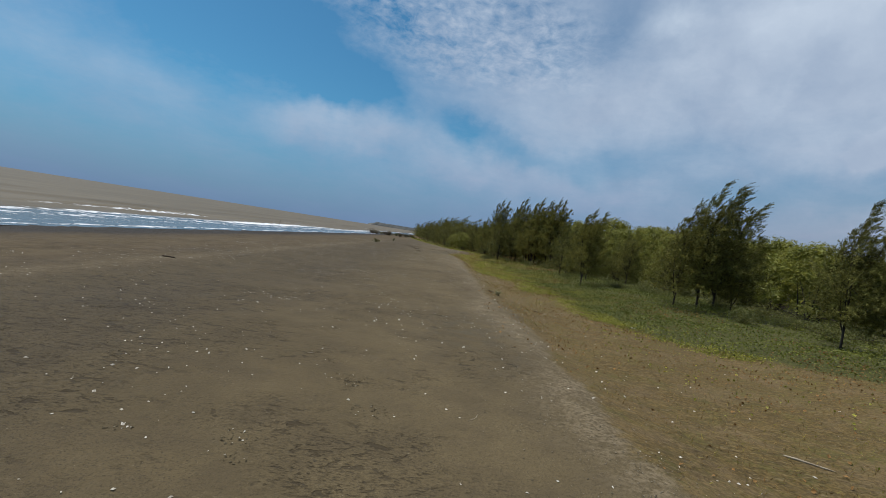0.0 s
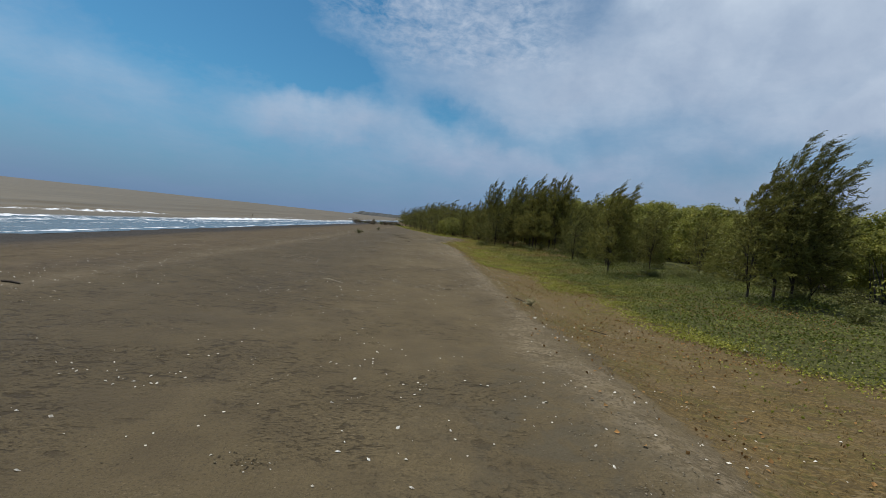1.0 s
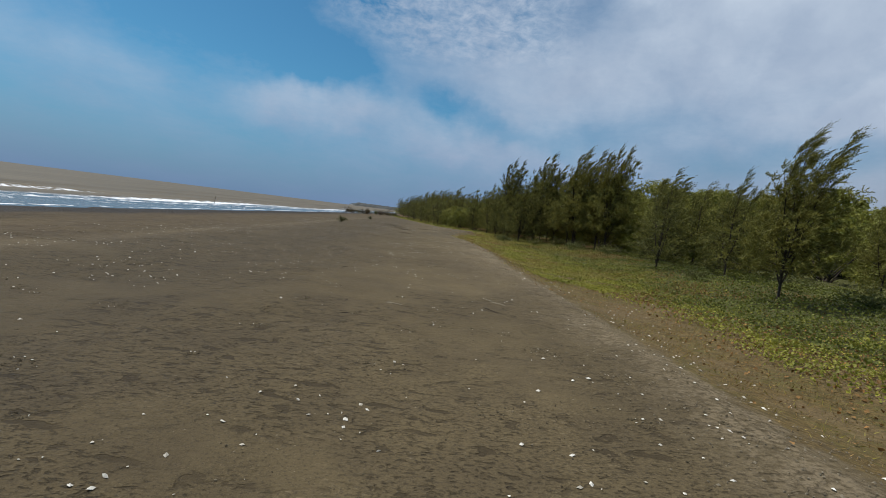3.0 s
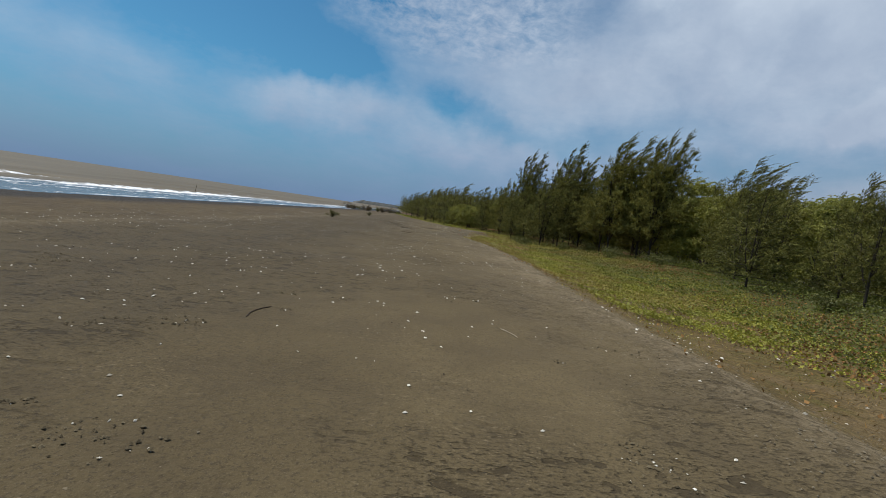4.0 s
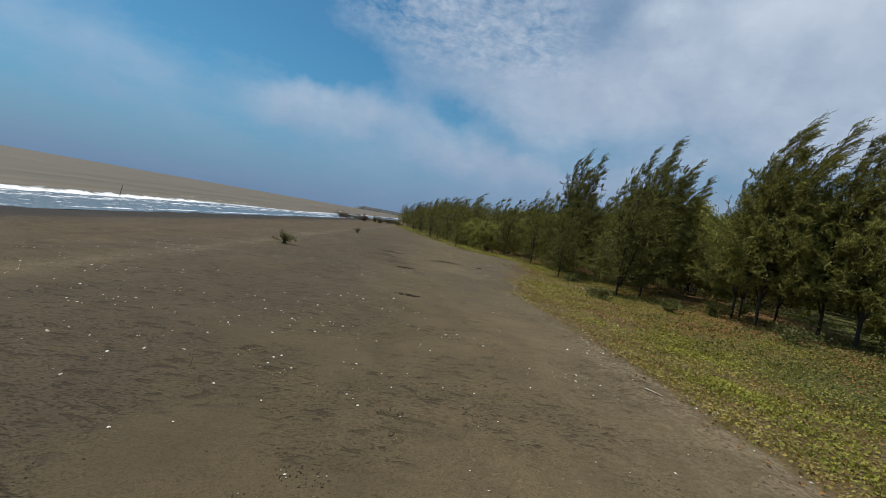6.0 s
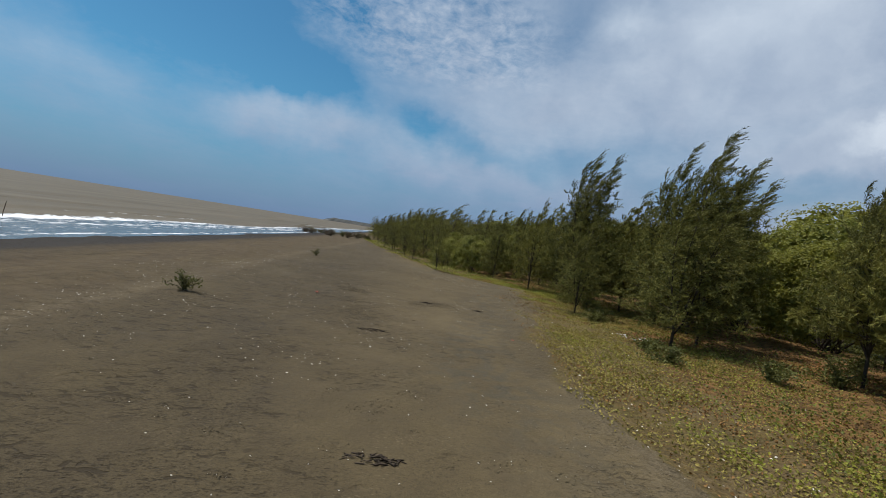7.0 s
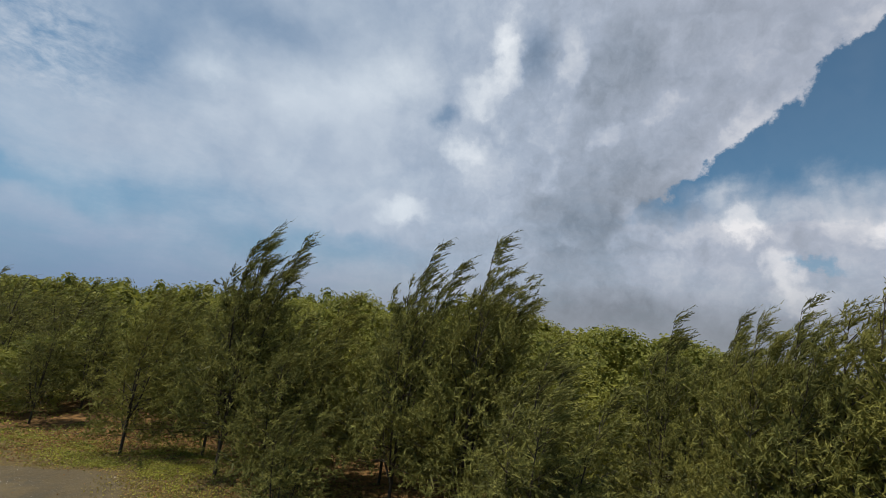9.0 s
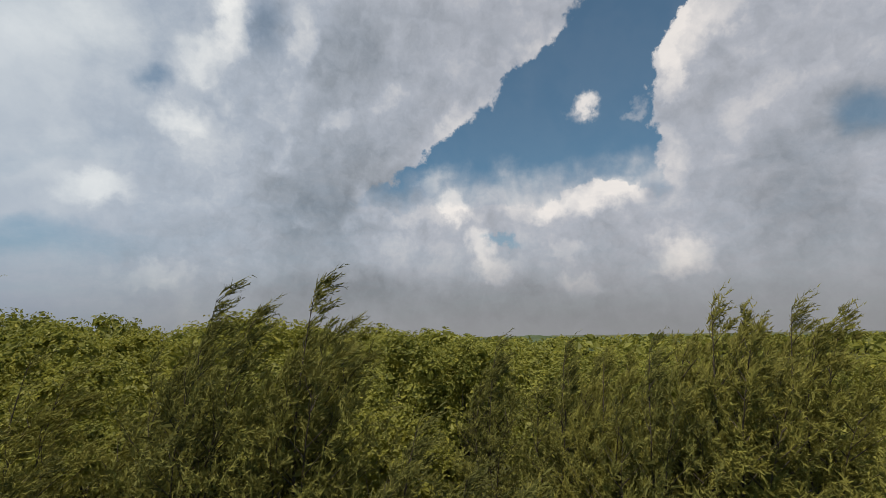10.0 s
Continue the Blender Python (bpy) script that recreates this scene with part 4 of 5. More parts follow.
def far_canopy(x0, x1, y0, y1, count, leaf, seed, hole):
    """Crowns of the woods further inland, too many to count."""
    rs = np.random.RandomState(seed)
    c = np.stack([rs.uniform(x0, x1, 900), rs.uniform(y0, y1, 900)], -1)
    c = c[~hole(c[:, 0], c[:, 1])]
    r, top = rs.uniform(2.0, 3.6, len(c)), rs.uniform(4.0, 5.9, len(c))
    pick = rs.randint(0, len(c), count)
    nrm = unit(rs.normal(size=(count, 3)) + np.array([0, 0, 0.9]))
    nrm[:, 2] = np.abs(nrm[:, 2])
    p = np.column_stack([c[pick] + nrm[:, :2] * r[pick][:, None], top[pick] - r[pick] * 0.75 + nrm[:, 2] * r[pick] * 0.75])
    p += rs.normal(size=p.shape) * 0.15
    v, f = leaves(p, unit(nrm + rs.normal(size=nrm.shape) * 0.5), leaf * rs.uniform(0.6, 1.4, count), rs, 0.8)
    return tagged(new("far_woods", mesh_of("far_woods", v, f, MAT["broad"])), "yellow-green canopy of woods stretching far inland", "woods", kind="stuff")


far_canopy(44, 150, -70, 150, 28000, 0.74, 31, lambda x, y: x < 44)
far_canopy(10, 46, 94, 180, 18000, 0.55, 32, lambda x, y: x < 12)
far_canopy(22, 46, -60, 8, 14000, 0.48, 33, lambda x, y: x < 23)


def far_roof(x, y):
    return 3.7 + 1.5 * wavy(x, y, 0.045, 43) + 1.0 * wavy(x, y, 0.35, 41) + 0.5 * wavy(x, y, 1.1, 42) + np.interp(x, [180, 420], [0, 2.4]) * (0.3 + 1.0 * wavy(x, y, 0.02, 44)) - np.interp(x, [142, 150], [4, 0])


roof = new("distant_woods", grid_mesh("distant_woods", spaced([(148, 400, 3.2), (400, 2600, 60)]), spaced([(-1500, -300, 60), (-300, 300, 3.4), (300, 1500, 60)]), far_roof, MAT["far"], {}))
tagged(roof, "distant green canopy of coastal woods reaching the skyline", "woods", kind="stuff")


# ---- ground cover ----
def on_land(x, y, up=0.0):
    return np.column_stack([x, y, land(x, y) + up])


def strew(name, mat, count, x0, x1, y0, y1, keep, size, seed, label, category, tall=0.1, ratio=0.85):
    """Low creeper: leaves held a little above the sand, in uneven patches and mounds."""
    rs = np.random.RandomState(seed)
    x, y = rs.uniform(x0, x1, count), rs.uniform(y0, y1, count)
    ok = rs.rand(count) < keep(x, y)
    x, y = x[ok], y[ok]
    mound = np.clip(0.42 + 0.50 * wavy(x, y, 0.9, seed + 1) + 0.32 * wavy(x, y, 2.6, seed + 2), 0.05, 1.4)
    p = on_land(x, y) + np.column_stack([np.zeros((len(x), 2)), tall * mound * rs.uniform(0.25, 1.0, len(x)) + 0.012])
    nrm = unit(rs.normal(size=(len(x), 3)) * 0.85 + np.array([0.1, -0.1, 1.25]))
    v, f = leaves(p, nrm, size * rs.uniform(0.6, 1.3, len(x)), rs, ratio)
    return tagged(new(name, mesh_of(name, v, f, mat)), label, category, kind="stuff")


def u_of(x, y):
    return x - lip(y)


def mat_edge(y):
    """How far behind the sand's edge the dark creeper begins."""
    return np.interp(y, [5, 11, 13, 14.5, 17, 22, 25, 33, 45, 60], [8.0, 7.0, 5.2, 4.0, 3.5, 3.5, 2.8, 2.8, 3.2, 2.0])


def bright_keep(x, y):
    u = u_of(x, y) + 0.45 * wavy(x, y, 0.8, 61) + 0.25 * wavy(x, y, 2.6, 68) - np.interp(y, [22, 27, 31, 35, 39, 42, 45, 48], [1.7, 1.4, 0.8, 0.5, 0.95, 0.9, 0.5, 0.15])
    k = np.interp(u, [0.0, 0.6, 3.2, 5.0, 7.0], [0, 1, 0.8, 0.35, 0.15]) * np.interp(y, [6, 20, 26, 42, 46, 55.5, 57, 66], [0.004, 0.06, 1, 0.85, 0.22, 0.2, 1, 0.8])
    rim = u_of(x, y) + 0.5 * wavy(x, y, 0.6, 63) - mat_edge(y)
    k = np.maximum(k, 0.8 * np.exp(-((rim + 0.3) / 0.55) ** 2) * np.interp(y, [8, 12, 24, 28], [0.3, 1, 1, 0]))
    return k * np.clip(0.50 + 1.0 * wavy(x, y, 0.9, 62), 0.18, 1) * np.clip(0.55 + 1.0 * wavy(x, y, 3.6, 67), 0.15, 1)


def green_keep(x, y):
    u = u_of(x, y) + 0.5 * wavy(x, y, 0.6, 63)
    k = np.interp(u - mat_edge(y), [-0.5, 0.8], [0, 1]) * np.interp(y, [24, 32, 46, 52], [1.0, 0.6, 0.4, 0.3])
    return k * np.clip(0.75 + 0.5 * wavy(x, y, 0.5, 64), 0.1, 1)


strew("young_creeper", MAT["bright"], 700000, 0.5, 8, 5, 66, bright_keep, 0.043, 71, "bright yellow-green beach creeper spreading over the sand's edge", "plant", 0.12)
strew("creeper_mat", MAT["creeper"], 250000, 3.5, 15.5, 4, 66, green_keep, 0.052, 72, "dark green creeper matting the ground below the trees", "plant", 0.36)


def dry_keep(x, y):
    u = u_of(x, y) + np.interp(y, [38, 44], [0.3, 0.9]) * wavy(x, y, 0.9, 65)
    return np.interp(u, [0.0, 0.5, 5.5, 8], [0, 1, 0.6, 0.2]) * np.interp(y, [9, 16], [0.40, 1]) * np.clip(0.55 + 0.6 * wavy(x, y, 1.1, 66), 0.05, 1)


def grass(name, mat, count, keep, seed, label, length):
    rs = np.random.RandomState(seed)
    x, y = rs.uniform(0.5, 11, count), rs.uniform(2, 66, count)
    ok = rs.rand(count) < keep(x, y)
    p = on_land(x[ok], y[ok], -0.005)
    d = unit(rs.normal(size=p.shape) * 0.8 + np.array([0.25, -0.25, 0.75]))
    d[:, 2] = np.abs(d[:, 2])
    v, f = spikes(p, d, length * rs.uniform(0.4, 1.3, len(p)), rs.uniform(0.006, 0.014, len(p)), rs)
    return tagged(new(name, mesh_of(name, v, f, mat)), label, "grass", kind="stuff")


def far_edge_keep(x, y):
    u = u_of(x, y) + 0.4 * wavy(x, y, 0.7, 47)
    return np.interp(u, [0.0, 0.5, 3.0, 5.0], [0, 1, 0.7, 0.2]) * np.interp(y, [64, 67], [0, 1]) * np.clip(0.6 + 0.9 * wavy(x, y, 1.2, 48), 0.1, 1)


strew("young_creeper", MAT["bright"], 110000, -9, 9, 64, 112, far_edge_keep, 0.075, 46, "yellow-green creeper fringe below the further trees", "plant", 0.22)
MAT["turf"] = leaf_material("turf_leaves", (0.170, 0.143, 0.030), (0.385, 0.310, 0.075), 0.5, 0.25, 1.4)


def green_grass_keep(x, y):
    u = u_of(x, y) + np.interp(y, [38, 44], [0.4, 1.0]) * wavy(x, y, 1.1, 69)
    return np.interp(u, [0.1, 0.8, 5, 7], [0, 1, 0.7, 0.1]) * np.interp(y, [8, 20, 36, 62, 66], [0.22, 0.35, 1, 1, 0.5]) * np.clip(0.5 + 0.8 * wavy(x, y, 1.4, 70), 0.05, 1)


grass("green_grass", MAT["turf"], 150000, green_grass_keep, 74, "short olive-green beach grass in thin patches", 0.06)
grass("dry_grass", MAT["dry"], 330000, dry_keep, 73, "short straw-brown dry grass and stalks on the sand", 0.042)


def turf_keep(x, y):
    u = u_of(x, y) + 0.9 * wavy(x, y, 0.9, 75)
    return np.interp(u, [0.0, 0.9, 4.5, 7], [0, 1, 0.8, 0.2]) * np.interp(y, [27, 33, 57, 62], [0, 1, 1, 0.4]) * np.clip(0.6 + 0.8 * wavy(x, y, 1.6, 76), 0.15, 1)


def dead_keep(x, y):
    u = u_of(x, y) + 0.6 * wavy(x, y, 1.0, 77)
    return np.interp(u, [0.3, 1.5, 3.0, 8], [0.1, 0.35, 1, 0.8]) * np.interp(y, [8, 22, 30, 42, 66], [0.16, 0.5, 0.9, 1, 1]) * np.clip(0.3 + 1.0 * wavy(x, y, 1.2, 78), 0.05, 1)


MAT["dead"] = leaf_material("dead_leaves", (0.140, 0.072, 0.022), (0.330, 0.180, 0.060), 0.5, 0.1, 1.4, 0.8)
strew("turf_leaves", MAT["turf"], 190000, 0.4, 9, 27, 62, turf_keep, 0.040, 55, "olive-green low turf of small leaves behind the sand", "plant", 0.04)
strew("leaf_litter", MAT["dead"], 190000, 1.5, 10, 4, 66, dead_keep, 0.045, 56, "orange-brown dead leaves strewn under the trees", "leaves", 0.02)


# ---- flotsam ----
def chip_mesh(name, r, seed, mat, flat=0.35):
    """A cupped shell: a fan of small facets with a scalloped rim."""
    rs = np.random.RandomState(seed)
    k = 8
    a = np.linspace(-1.9, 2.2, k)
    rim = np.stack([np.cos(a) * r * rs.uniform(0.6, 1.15, k), np.sin(a) * r * 0.7 * rs.uniform(0.9, 1.1, k), np.full(k, 0.002)], -1)
    mid = rim * np.array([0.6, 0.6, 0]) + np.array([-0.05 * r, 0, r * flat])
    v = np.concatenate([[[-0.75 * r, 0, 0.003]], mid, rim])
    f = []
    for i in range(k - 1):
        f += [(0, 1 + i, 2 + i), (1 + i, 1 + k + i, 2 + k + i), (1 + i, 2 + k + i, 2 + i)]
    return mesh_of(name, v, f, mat, True)


def litter_field(name, mat, count, where, size, seed, label, category, flat=0.5):
    """Broken bits strewn over the sand, past counting: small bent chips."""
    rs = np.random.RandomState(seed)
    x, y = where(rs, count)
    p = on_land(x, y, 0.004)
    s = size * rs.lognormal(0, 0.38, len(x)).clip(0.3, 2.0)
    a = rs.uniform(0, 2 * np.pi, len(x))
    e1 = np.stack([np.cos(a), np.sin(a), rs.normal(size=len(x)) * 0.2], -1)
    e2 = np.stack([-np.sin(a), np.cos(a), rs.normal(size=len(x)) * 0.2], -1)
    lift = np.array([0, 0, 1.0]) * (s * flat)[:, None]
    w = rs.uniform(0.35, 0.9, len(x))[:, None]
    v = np.stack([p - e1 * s[:, None], p - e2 * s[:, None] * w, p + e1 * s[:, None], p + e2 * s[:, None] * w, p + lift], 1).reshape(-1, 3)
    i = (np.arange(len(x)) * 5)[:, None]
    f = np.concatenate([np.concatenate([i + a0, i + b0, i + 4], 1) for a0, b0 in ((0, 1), (1, 2), (2, 3), (3, 0))])
    return tagged(new(name, mesh_of(name, v, f, mat)), label, category, kind="stuff")


def over_beach(rs, n):
    x, y = rs.uniform(-9, 3.5, n), rs.uniform(2, 62, n)
    clump = np.clip(0.30 + 0.9 * wavy(x, y, 1.3, 81), 0.05, 1) * np.clip(0.45 + 0.9 * wavy(x, y, 5.0, 80), 0.1, 1)
    ok = rs.rand(n) < clump
    return x[ok], y[ok]


def in_scuffs(rs, n):
    """Crumbs thrown up in small heaps, a hand's breadth or two across."""
    k = 620
    cx, cy = rs.uniform(-8.5, 1.6, k) , rs.uniform(3, 62, k)
    r = rs.uniform(0.03, 0.17, k)
    pick = rs.choice(k, n, p=r / r.sum())
    a, q = rs.uniform(0, 2 * np.pi, n), np.sqrt(rs.rand(n))
    return cx[pick] + np.cos(a) * q * r[pick] * 1.3, cy[pick] + np.sin(a) * q * r[pick]


def along_line(rs, n):
    y = rs.uniform(4, 75, n)
    x = -6.6 - 0.012 * np.maximum(y - 20, 0) + 0.4 * wavy(y * 0, y, 0.3, 82) + rs.normal(size=n) * 0.3
    return x, y


def behind_lip(rs, n):
    y = rs.uniform(3, 60, n)
    return lip(y) + rs.uniform(-0.3, 6, n) * rs.rand(n), y


litter_field("shell_fragments", MAT["shell"], 18000, over_beach, 0.0115, 83, "small white broken shells strewn over the dark sand", "shells")
litter_field("shell_grit", MAT["shell"], 1500, in_scuffs, 0.007, 79, "tiny white shell grit in the scuffed sand", "shells")
litter_field("shell_line", MAT["shell"], 600, along_line, 0.009, 84, "line of white shells left by the tide on the sand", "shells")
litter_field("inland_shells", MAT["shell"], 500, behind_lip, 0.016, 85, "white shells and chips among the dry grass", "shells")
litter_field("dark_flotsam", MAT["fleck"], 3500, in_scuffs, 0.006, 86, "dark crumbs of bark and weed scattered on the sand", "flotsam", 0.15)
litter_field("bark_flotsam", MAT["fleck"], 1800, behind_lip, 0.007, 87, "dark bark crumbs among the grass at the sand's edge", "flotsam", 0.35)


litter_field("sand_crumbs", MAT["crumb"], 18000, in_scuffs, 0.0078, 79, "crumbly clusters of dark sand and grit on the beach", "sand", 0.6)


def in_tracks(rs, n):
    """Loose grit along the worn way beside the grass and in strips down the beach."""
    y = rs.uniform(6, 64, n)
    strip = rs.rand(n) < np.interp(y, [38, 44], [0.25, 0.55])
    x = np.where(strip, lip(y) - 1.4 + rs.normal(size=n) * 0.8, rs.uniform(-8, 1.5, n))
    ok = rs.rand(n) < np.clip(-0.05 + 1.5 * wavy(x * 1.0, y * 1.6, 0.8, 96), 0.02, 1) * np.clip(0.4 + 1.2 * wavy(x, y * 1.8, 4.2, 97), 0.02, 1)
    return x[ok], y[ok]


litter_field("loose_grit", MAT["fleck"], 60000, in_tracks, 0.0055, 98, "loose dark grit and crumbs trodden along the beach", "grit", 0.35)
litter_field("pale_grit", MAT["clod"], 26000, in_tracks, 0.0055, 99, "loose pale grit strewn on the dark sand", "grit", 0.5)


def in_ruts(rs, n):
    """Crumbs along one worn rut and round a trodden spot beside it."""
    f = rs.rand(n)
    x = np.where(f < 0.8, -3.0 + 1.1 * f / 0.8, -0.5) + rs.normal(size=n) * 0.33 + 0.15 * rs.normal(size=n)
    y = np.where(f < 0.8, 53.2 - 5.8 * f / 0.8, 51.1) + rs.normal(size=n) * 0.45
    ok = rs.rand(n) < np.clip(0.3 + 1.3 * wavy(x, y * 1.6, 3.0, 49), 0.03, 1)
    return x[ok], y[ok]


def on_gravel(rs, n):
    y = rs.uniform(47, 62, n)
    return lip(y) - 0.9 + rs.normal(size=n) * 0.6, y


litter_field("rut_crumbs", MAT["fleck"], 9000, in_ruts, 0.0090, 50, "dark crumbly sand thrown up along a worn rut", "grit", 0.4)
litter_field("fine_gravel", MAT["clod"], 14000, on_gravel, 0.0068, 51, "fine pale gravel beside the grass", "gravel", 0.5)


def at_lip(rs, n):
    y = rs.uniform(3, 66, n)
    return lip(y) - 0.3 + rs.normal(size=n) * 0.42 + 0.2 * wavy(y * 0, y, 0.8, 88), y


litter_field("sand_clods", MAT["clod"], 22000, at_lip, 0.0065, 89, "crumbled pale sand clods along the edge of the grass", "sand", 0.7)


def rest(ob, x, y, up=0.0, turn=0.0, s=1.0):
    ob.matrix_basis = pose(x, y, float(land(np.array([x]), np.array([y]))[0]) + up, 0, 0, turn) @ Matrix.Diagonal((s, s, s, 1))
    return ob


shell_meshes = [chip_mesh("seashell", 0.03, 90 + i, MAT["shell"]) for i in range(4)]
rs = np.random.RandomState(91)
heaps = [(rs.uniform(-5, 1.6), rs.uniform(4, 47)) for _ in range(30)]
for i in range(230):
    hx, hy = heaps[i % 30]
    if i < 150:
        x, y = hx + rs.normal() * 0.35, hy + rs.normal() * 0.5
    elif i < 190:
        x, y = rs.uniform(-4.5, 1.8), rs.uniform(4, 46)
    else:
        x, y = lip(np.array(rs.uniform(5, 48))) + rs.uniform(0.2, 4.5), rs.uniform(5, 48)
    ob = tagged(new("seashell", shell_meshes[i % 4]), "small white seashell lying on the sand", "shell", "seashells on the beach")
    rest(ob, float(x), float(y), 0.004, rs.uniform(0, 360), rs.uniform(0.25, 0.62))
big = tagged(new("seashell", shell_meshes[1]), "broad pale seashell lying open on the sand", "shell", "seashells on the beach")
rest(big, -0.93, 31.0, 0.004, 200, 1.15)


def stick(x0, y0, x1, y1, r, mat, label, bend=0.05, tilt=0.0):
    rs = np.random.RandomState(int(abs(x0 * 91 + y0 * 37)))
    q = np.linspace(0, 1, 9)
    a, b = np.array([x0, y0]), np.array([x1, y1])
    nrm = np.array([-(b - a)[1], (b - a)[0]])
    xy = a + (b - a) * q[:, None] + nrm * (bend * np.sin(q * np.pi) + rs.normal(size=9) * 0.004)[:, None]
    z = land(xy[:, 0], xy[:, 1]) + r * 0.7 + tilt * q
    rad = r * (1 - 0.35 * q) * rs.uniform(0.85, 1.15, 9)
    rad[0], rad[-1] = r * 0.55, r * 0.3
    c = np.array([a[0], a[1], float(land(a[:1], a[1:])[0])])
    v, f = tubes([(np.column_stack([xy, z]) - c, rad)], 7)
    ob = tagged(new("stick", mesh_of("stick", v, f, mat, True)), label, "stick", "sticks on the beach")
    ob.location = c
    return ob


stick(-2.49, 18.15, -2.0, 17.65, 0.009, MAT["drift"], "bleached bare stick lying on the sand", 0.03)
stick(4.25, 7.18, 4.62, 6.93, 0.014, MAT["drift"], "pale stick lying among dry grass", 0.02)
stick(-3.30, 36.4, -3.13, 36.05, 0.007, MAT["rotten"], "thin reddish-brown twig lying on the sand", 0.06)
stick(-1.98, 24.9, -1.93, 25.31, 0.006, MAT["rotten"], "dark twig lying on the sand", 0.1)
stick(0.0, 25.62, 0.12, 25.40, 0.005, MAT["drift"], "pale curved twig on the sand", 0.06)
stick(1.46, 37.45, 1.56, 37.2, 0.012, MAT["drift"], "white stick at the edge of the creeper", 0.02)
stick(2.05, 18.05, 2.3, 17.75, 0.014, MAT["rotten"], "dark twig beside a pale weed", 0.05)
stick(-7.05, 14.72, -6.62, 14.56, 0.026, MAT["rotten"], "dark driftwood log on the upper beach", 0.10)
stick(0.40, 23.10, 0.56, 22.86, 0.006, MAT["drift"], "pale curved twig lying on the sand", 0.12)
stick(0.22, 22.46, 0.36, 22.22, 0.006, MAT["rotten"], "dark twig lying on the dark sand", 0.05)
stick(-1.0, 22.28, -0.78, 22.16, 0.005, MAT["drift"], "thin pale twig on the sand", 0.1)
stick(3.2, 16.0, 3.42, 15.7, 0.010, MAT["rotten"], "dark brown stick among dry grass", 0.04)


def debris(x, y, long, wide, seed, label):
    """A flat heap of rotten bark and weed: crumbs, flakes and short twigs lying over each other."""
    rs = np.random.RandomState(seed)
    lines = []
    for i in range(60):
        a, q = rs.uniform(0, 2 * np.pi), np.sqrt(rs.rand())
        c = np.array([np.cos(a) * q * long, np.sin(a) * q * wide, 0.006 + 0.03 * (1 - q) * rs.rand()])
        b, ln = rs.normal() * 0.6, rs.uniform(0.02, 0.09)
        way = np.array([np.cos(b), np.sin(b), rs.normal() * 0.15]) * ln
        r = rs.uniform(0.004, 0.011)
        lines.append((np.array([c - way * 0.5, c, c + way * 0.5]), [r * 0.5, r, r * 0.4]))
    v, f = tubes(lines, 5)
    ob = tagged(new("bark_debris", mesh_of("bark_debris", v, f, MAT["rotten"], True)), label, "debris", "bark debris on the sand")
    return rest(ob, x, y)


debris(-1.53, 41.46, 0.26, 0.10, 1, "dark heap of rotten bark and weed on the sand")
debris(-1.80, 46.58, 0.30, 0.12, 2, "flat dark heap of crumbled bark on the sand")
debris(0.97, 51.06, 0.14, 0.05, 3, "small dark scrap of bark on bare sand")
debris(-0.53, 51.1, 0.16, 0.10, 4, "scattered dark bark crumbs on the sand")
rs = np.random.RandomState(95)
for i in range(26):
    x, y = rs.uniform(-9, 4.5), rs.uniform(4, 58)
    a, ln = rs.uniform(0, 2 * np.pi), rs.uniform(0.06, 0.2)
    dark = i % 3 != 0
    stick(x, y, x + ln * math.cos(a), y + ln * math.sin(a), rs.uniform(0.003, 0.006), MAT["rotten" if dark else "drift"],
          "small dark twig on the sand" if dark else "small bleached twig on the sand", rs.uniform(-0.15, 0.15))

# pole standing in the surf
pv, pf = tubes([(np.array([[0, 0, -0.8], [0.03, 0, 0.3], [0.08, 0.02, 0.7], [0.10, 0.02, 0.82]]), [0.020, 0.018, 0.016, 0.011])], 7)
pole = tagged(new("bamboo_pole", mesh_of("bamboo_pole", pv, pf, MAT["rotten"], True)), "thin dark leaning bamboo pole standing in the surf", "pole")
pole.location = (-20.1, 61.6, SEA - 0.1)


def shrub(name, x, y, tall, wide, count, leaf, mat, seed, label, stems=9):
    """Low open plant: a fan of thin stems with leaves along them."""
    rs = np.random.RandomState(seed)
    lines, p, nrm = [], [], []
    for i in range(stems):
        a, lean = rs.uniform(0, 2 * np.pi), rs.uniform(0.2, 1.0)
        q = np.linspace(0, 1, 5)[:, None]
        tip = np.array([np.cos(a) * wide * lean, np.sin(a) * wide * lean, tall * (1.1 - 0.6 * lean) * rs.uniform(0.7, 1.1)])
        pts = tip * np.hstack([q, q, np.sqrt(q)])
        pts[0, 2] = -0.03
        lines.append((pts, 0.008 * (1 - 0.8 * q[:, 0])))
        m = count // stems
        g = rs.uniform(0.0, 1.05, m)[:, None]
        p.append(tip * np.hstack([g, g, np.sqrt(g)]) + rs.normal(size=(m, 3)) * 0.10 * wide)
        nrm.append(unit(rs.normal(size=(m, 3)) + np.array([0, 0, 0.8])))
    p, nrm = np.concatenate(p), np.concatenate(nrm)
    p[:, 2] = np.abs(p[:, 2]) + 0.01
    v, f = leaves(p, nrm, leaf * rs.uniform(0.7, 1.3, len(p)), rs, 0.55)
    ob = new(name)
    tv, tf = tubes(lines, 4)
    part("stem", mesh_of("stem", tv, tf, MAT["bark"], True), ob)
    part("foliage", mesh_of("foliage", v, f, mat), ob)
    tagged(ob, label, "plant", "low plants")
    return rest(ob, x, y)


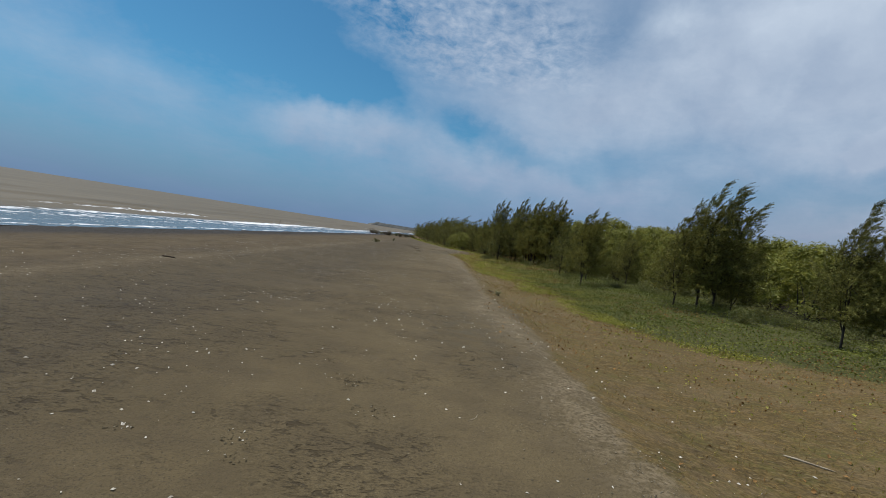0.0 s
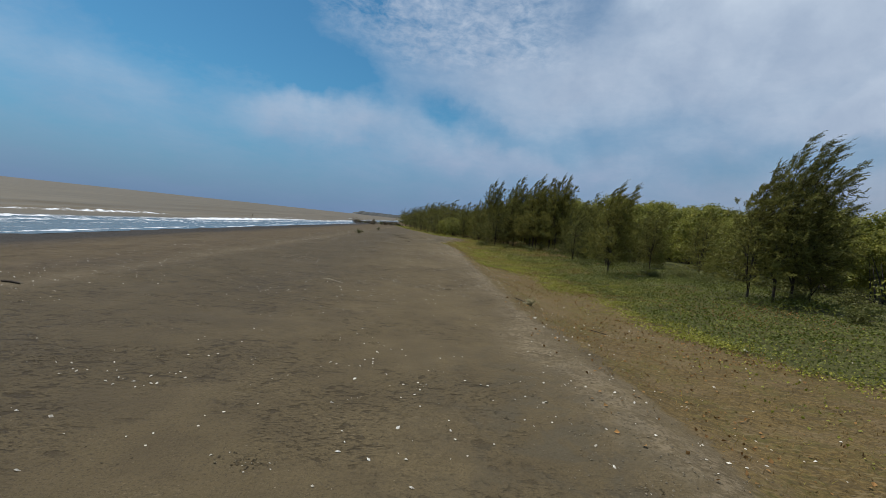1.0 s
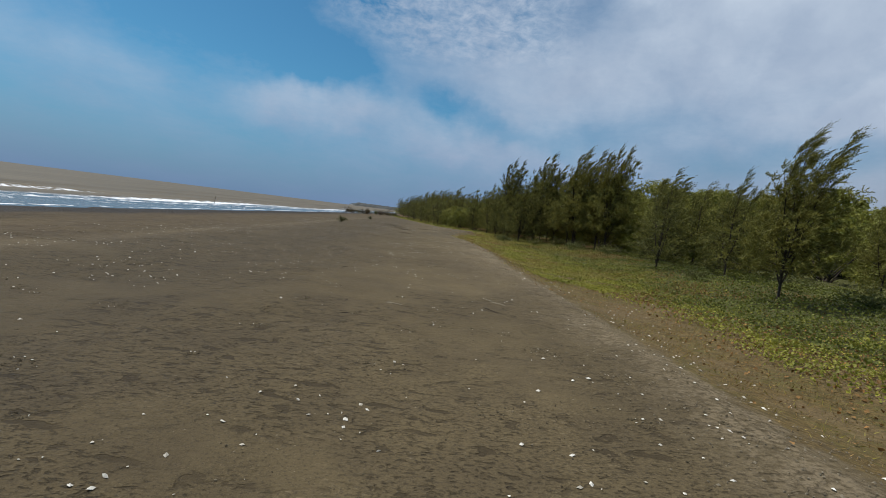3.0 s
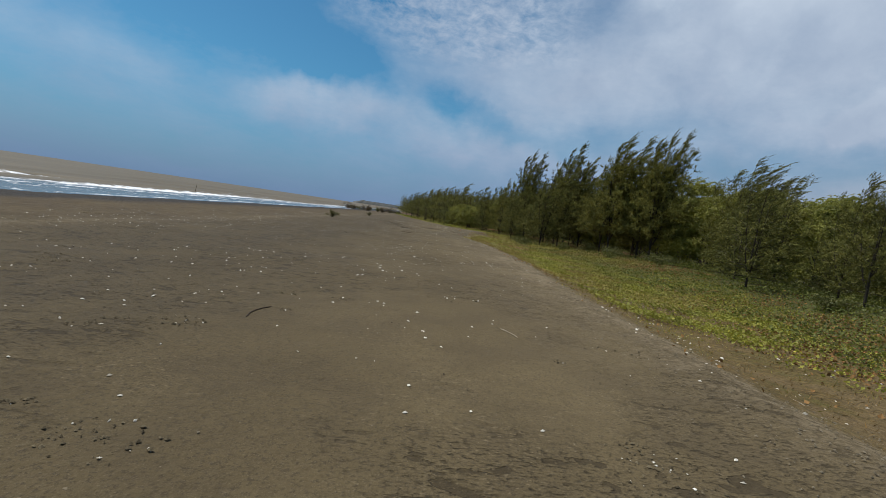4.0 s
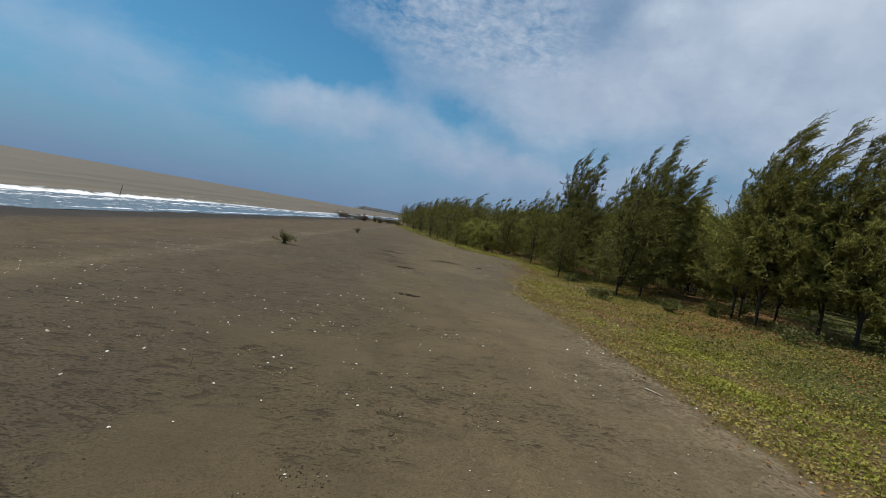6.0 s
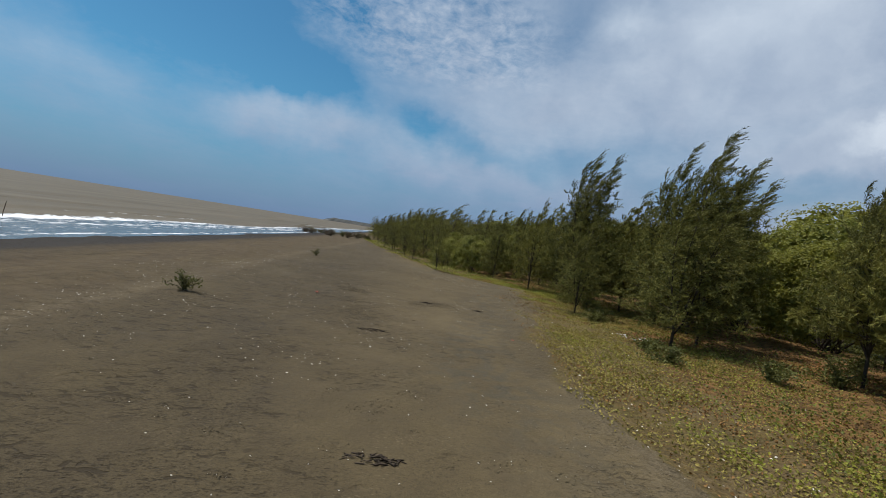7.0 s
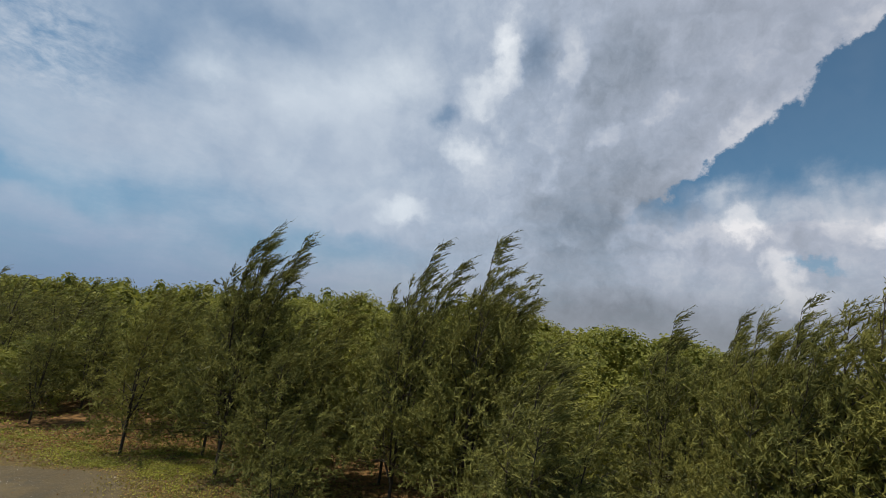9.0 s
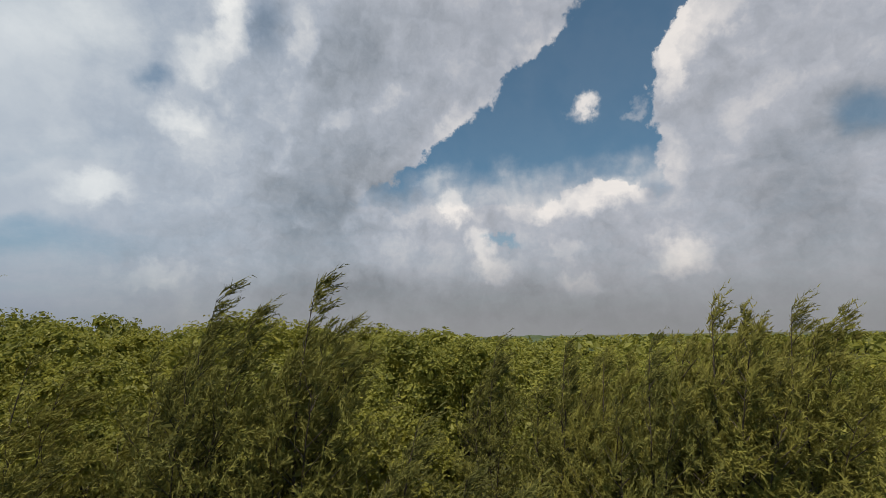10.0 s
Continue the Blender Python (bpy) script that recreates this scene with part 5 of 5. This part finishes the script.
MAT["weed"] = leaf_material("pale_weed_leaves", (0.260, 0.240, 0.120), (0.520, 0.470, 0.270), 0.3, 0.2, 3.0)
MAT["olive"] = leaf_material("olive_shrub_leaves", (0.070, 0.075, 0.022), (0.170, 0.160, 0.050), 0.4, 0.25, 2.0)
MAT["glaucous"] = leaf_material("glaucous_shrub_leaves", (0.062, 0.072, 0.018), (0.210, 0.205, 0.060), 0.4, 0.3, 2.0)
MAT["heath"] = leaf_material("brown_brush", (0.060, 0.045, 0.025), (0.150, 0.110, 0.060), 0.4, 0.15, 2.0)
shrub("beach_weed", 2.32, 17.47, 0.16, 0.20, 130, 0.05, MAT["weed"], 1, "pale silvery weed clump at the sand's edge", 11)
shrub("beach_shrub", -6.05, 48.25, 0.42, 0.45, 560, 0.055, MAT["olive"], 2, "small olive shrub growing alone on bare sand", 14)
shrub("beach_shrub", -5.9, 63.8, 0.45, 0.35, 260, 0.05, MAT["olive"], 3, "small dry tuft on a pale sand mound", 12)
for i, (x, y, h, w) in enumerate(((13.2, 19.0, 0.5, 1.2), (14.6, 17.5, 0.55, 1.2), (13.4, 23.5, 0.5, 1.2), (11.6, 27.6, 0.5, 1.1), (12.6, 29.8, 0.5, 1.1), (15.6, 20.0, 0.55, 1.2), (14.2, 25.2, 0.5, 1.1), (4.65, 47.4, 0.35, 0.55), (6.6, 46.8, 0.4, 0.6), (4.9, 48.7, 0.25, 0.5), (5.75, 53.6, 0.45, 0.6), (5.3, 53.0, 0.35, 0.5), (8.0, 46.7, 0.5, 0.7), (9.9, 48.2, 0.55, 0.8), (7.9, 43.4, 0.5, 0.8), (9.2, 41.2, 0.5, 0.9),
                                  (8.4, 31.6, 0.35, 0.7), (9.8, 27.0, 0.35, 0.8), (11.0, 25.0, 0.4, 0.9), (10.5, 30.2, 0.5, 0.9), (12.0, 21.6, 0.45, 0.9), (10.9, 18.2, 0.4, 0.9), (12.6, 16.6, 0.5, 1.0), (10.6, 34.4, 0.6, 0.9), (13.0, 27.0, 0.6, 1.1), (14.5, 22.5, 0.6, 1.1), (15.5, 27.5, 0.6, 1.1))):
    shrub("ground_shrub", x, y, h, w, 700, 0.075, MAT["glaucous"], 20 + i, "low mound of pale green leafy shrub under the trees", 14)
rs = np.random.RandomState(97)
for i in range(16):
    x, y = -16.5 + 10.5 * i / 15 + rs.uniform(-0.4, 0.4), 112 + rs.uniform(-6, 8) - 0.3 * i
    shrub("brushwood", x, y, rs.uniform(0.45, 1.1), rs.uniform(0.9, 1.6), 420, 0.14, MAT["heath" if i % 3 else "olive"], 60 + i, "tangled brown brushwood washed up at the far end of the beach", 16)

# scraps of litter under the trees
for i in range(26):
    ob = tagged(new("litter_scrap", shell_meshes[i % 4]), "crumpled white scrap of litter in the grass", "litter", "litter scraps")
    ob.data = chip_mesh("litter_scrap", 0.05, 140 + i, MAT["litter"], 0.4) if i < 4 else scene.objects["litter_scrap"].data
    rest(ob, 4.75 + rs.uniform(0, 1.0), 50.3 + rs.normal() * 0.25, 0.012, rs.uniform(0, 360), rs.uniform(0.6, 1.4))
ob = tagged(new("plastic_scrap", chip_mesh("plastic_scrap", 0.04, 160, MAT["red"], 0.4)), "faded red plastic scrap on the sand", "litter")
rest(ob, 1.05, 47.2, 0.006, 40)
ob = tagged(new("plastic_scrap", ob.data), "faded red plastic scrap on bare sand", "litter")
rest(ob, -3.53, 50.31, 0.006, 110, 1.6)
ob = tagged(new("litter_scrap", scene.objects["litter_scrap"].data), "flat white scrap of litter in dry grass", "litter", "litter scraps")
rest(ob, 5.89, 15.29, 0.012, 30, 1.6)
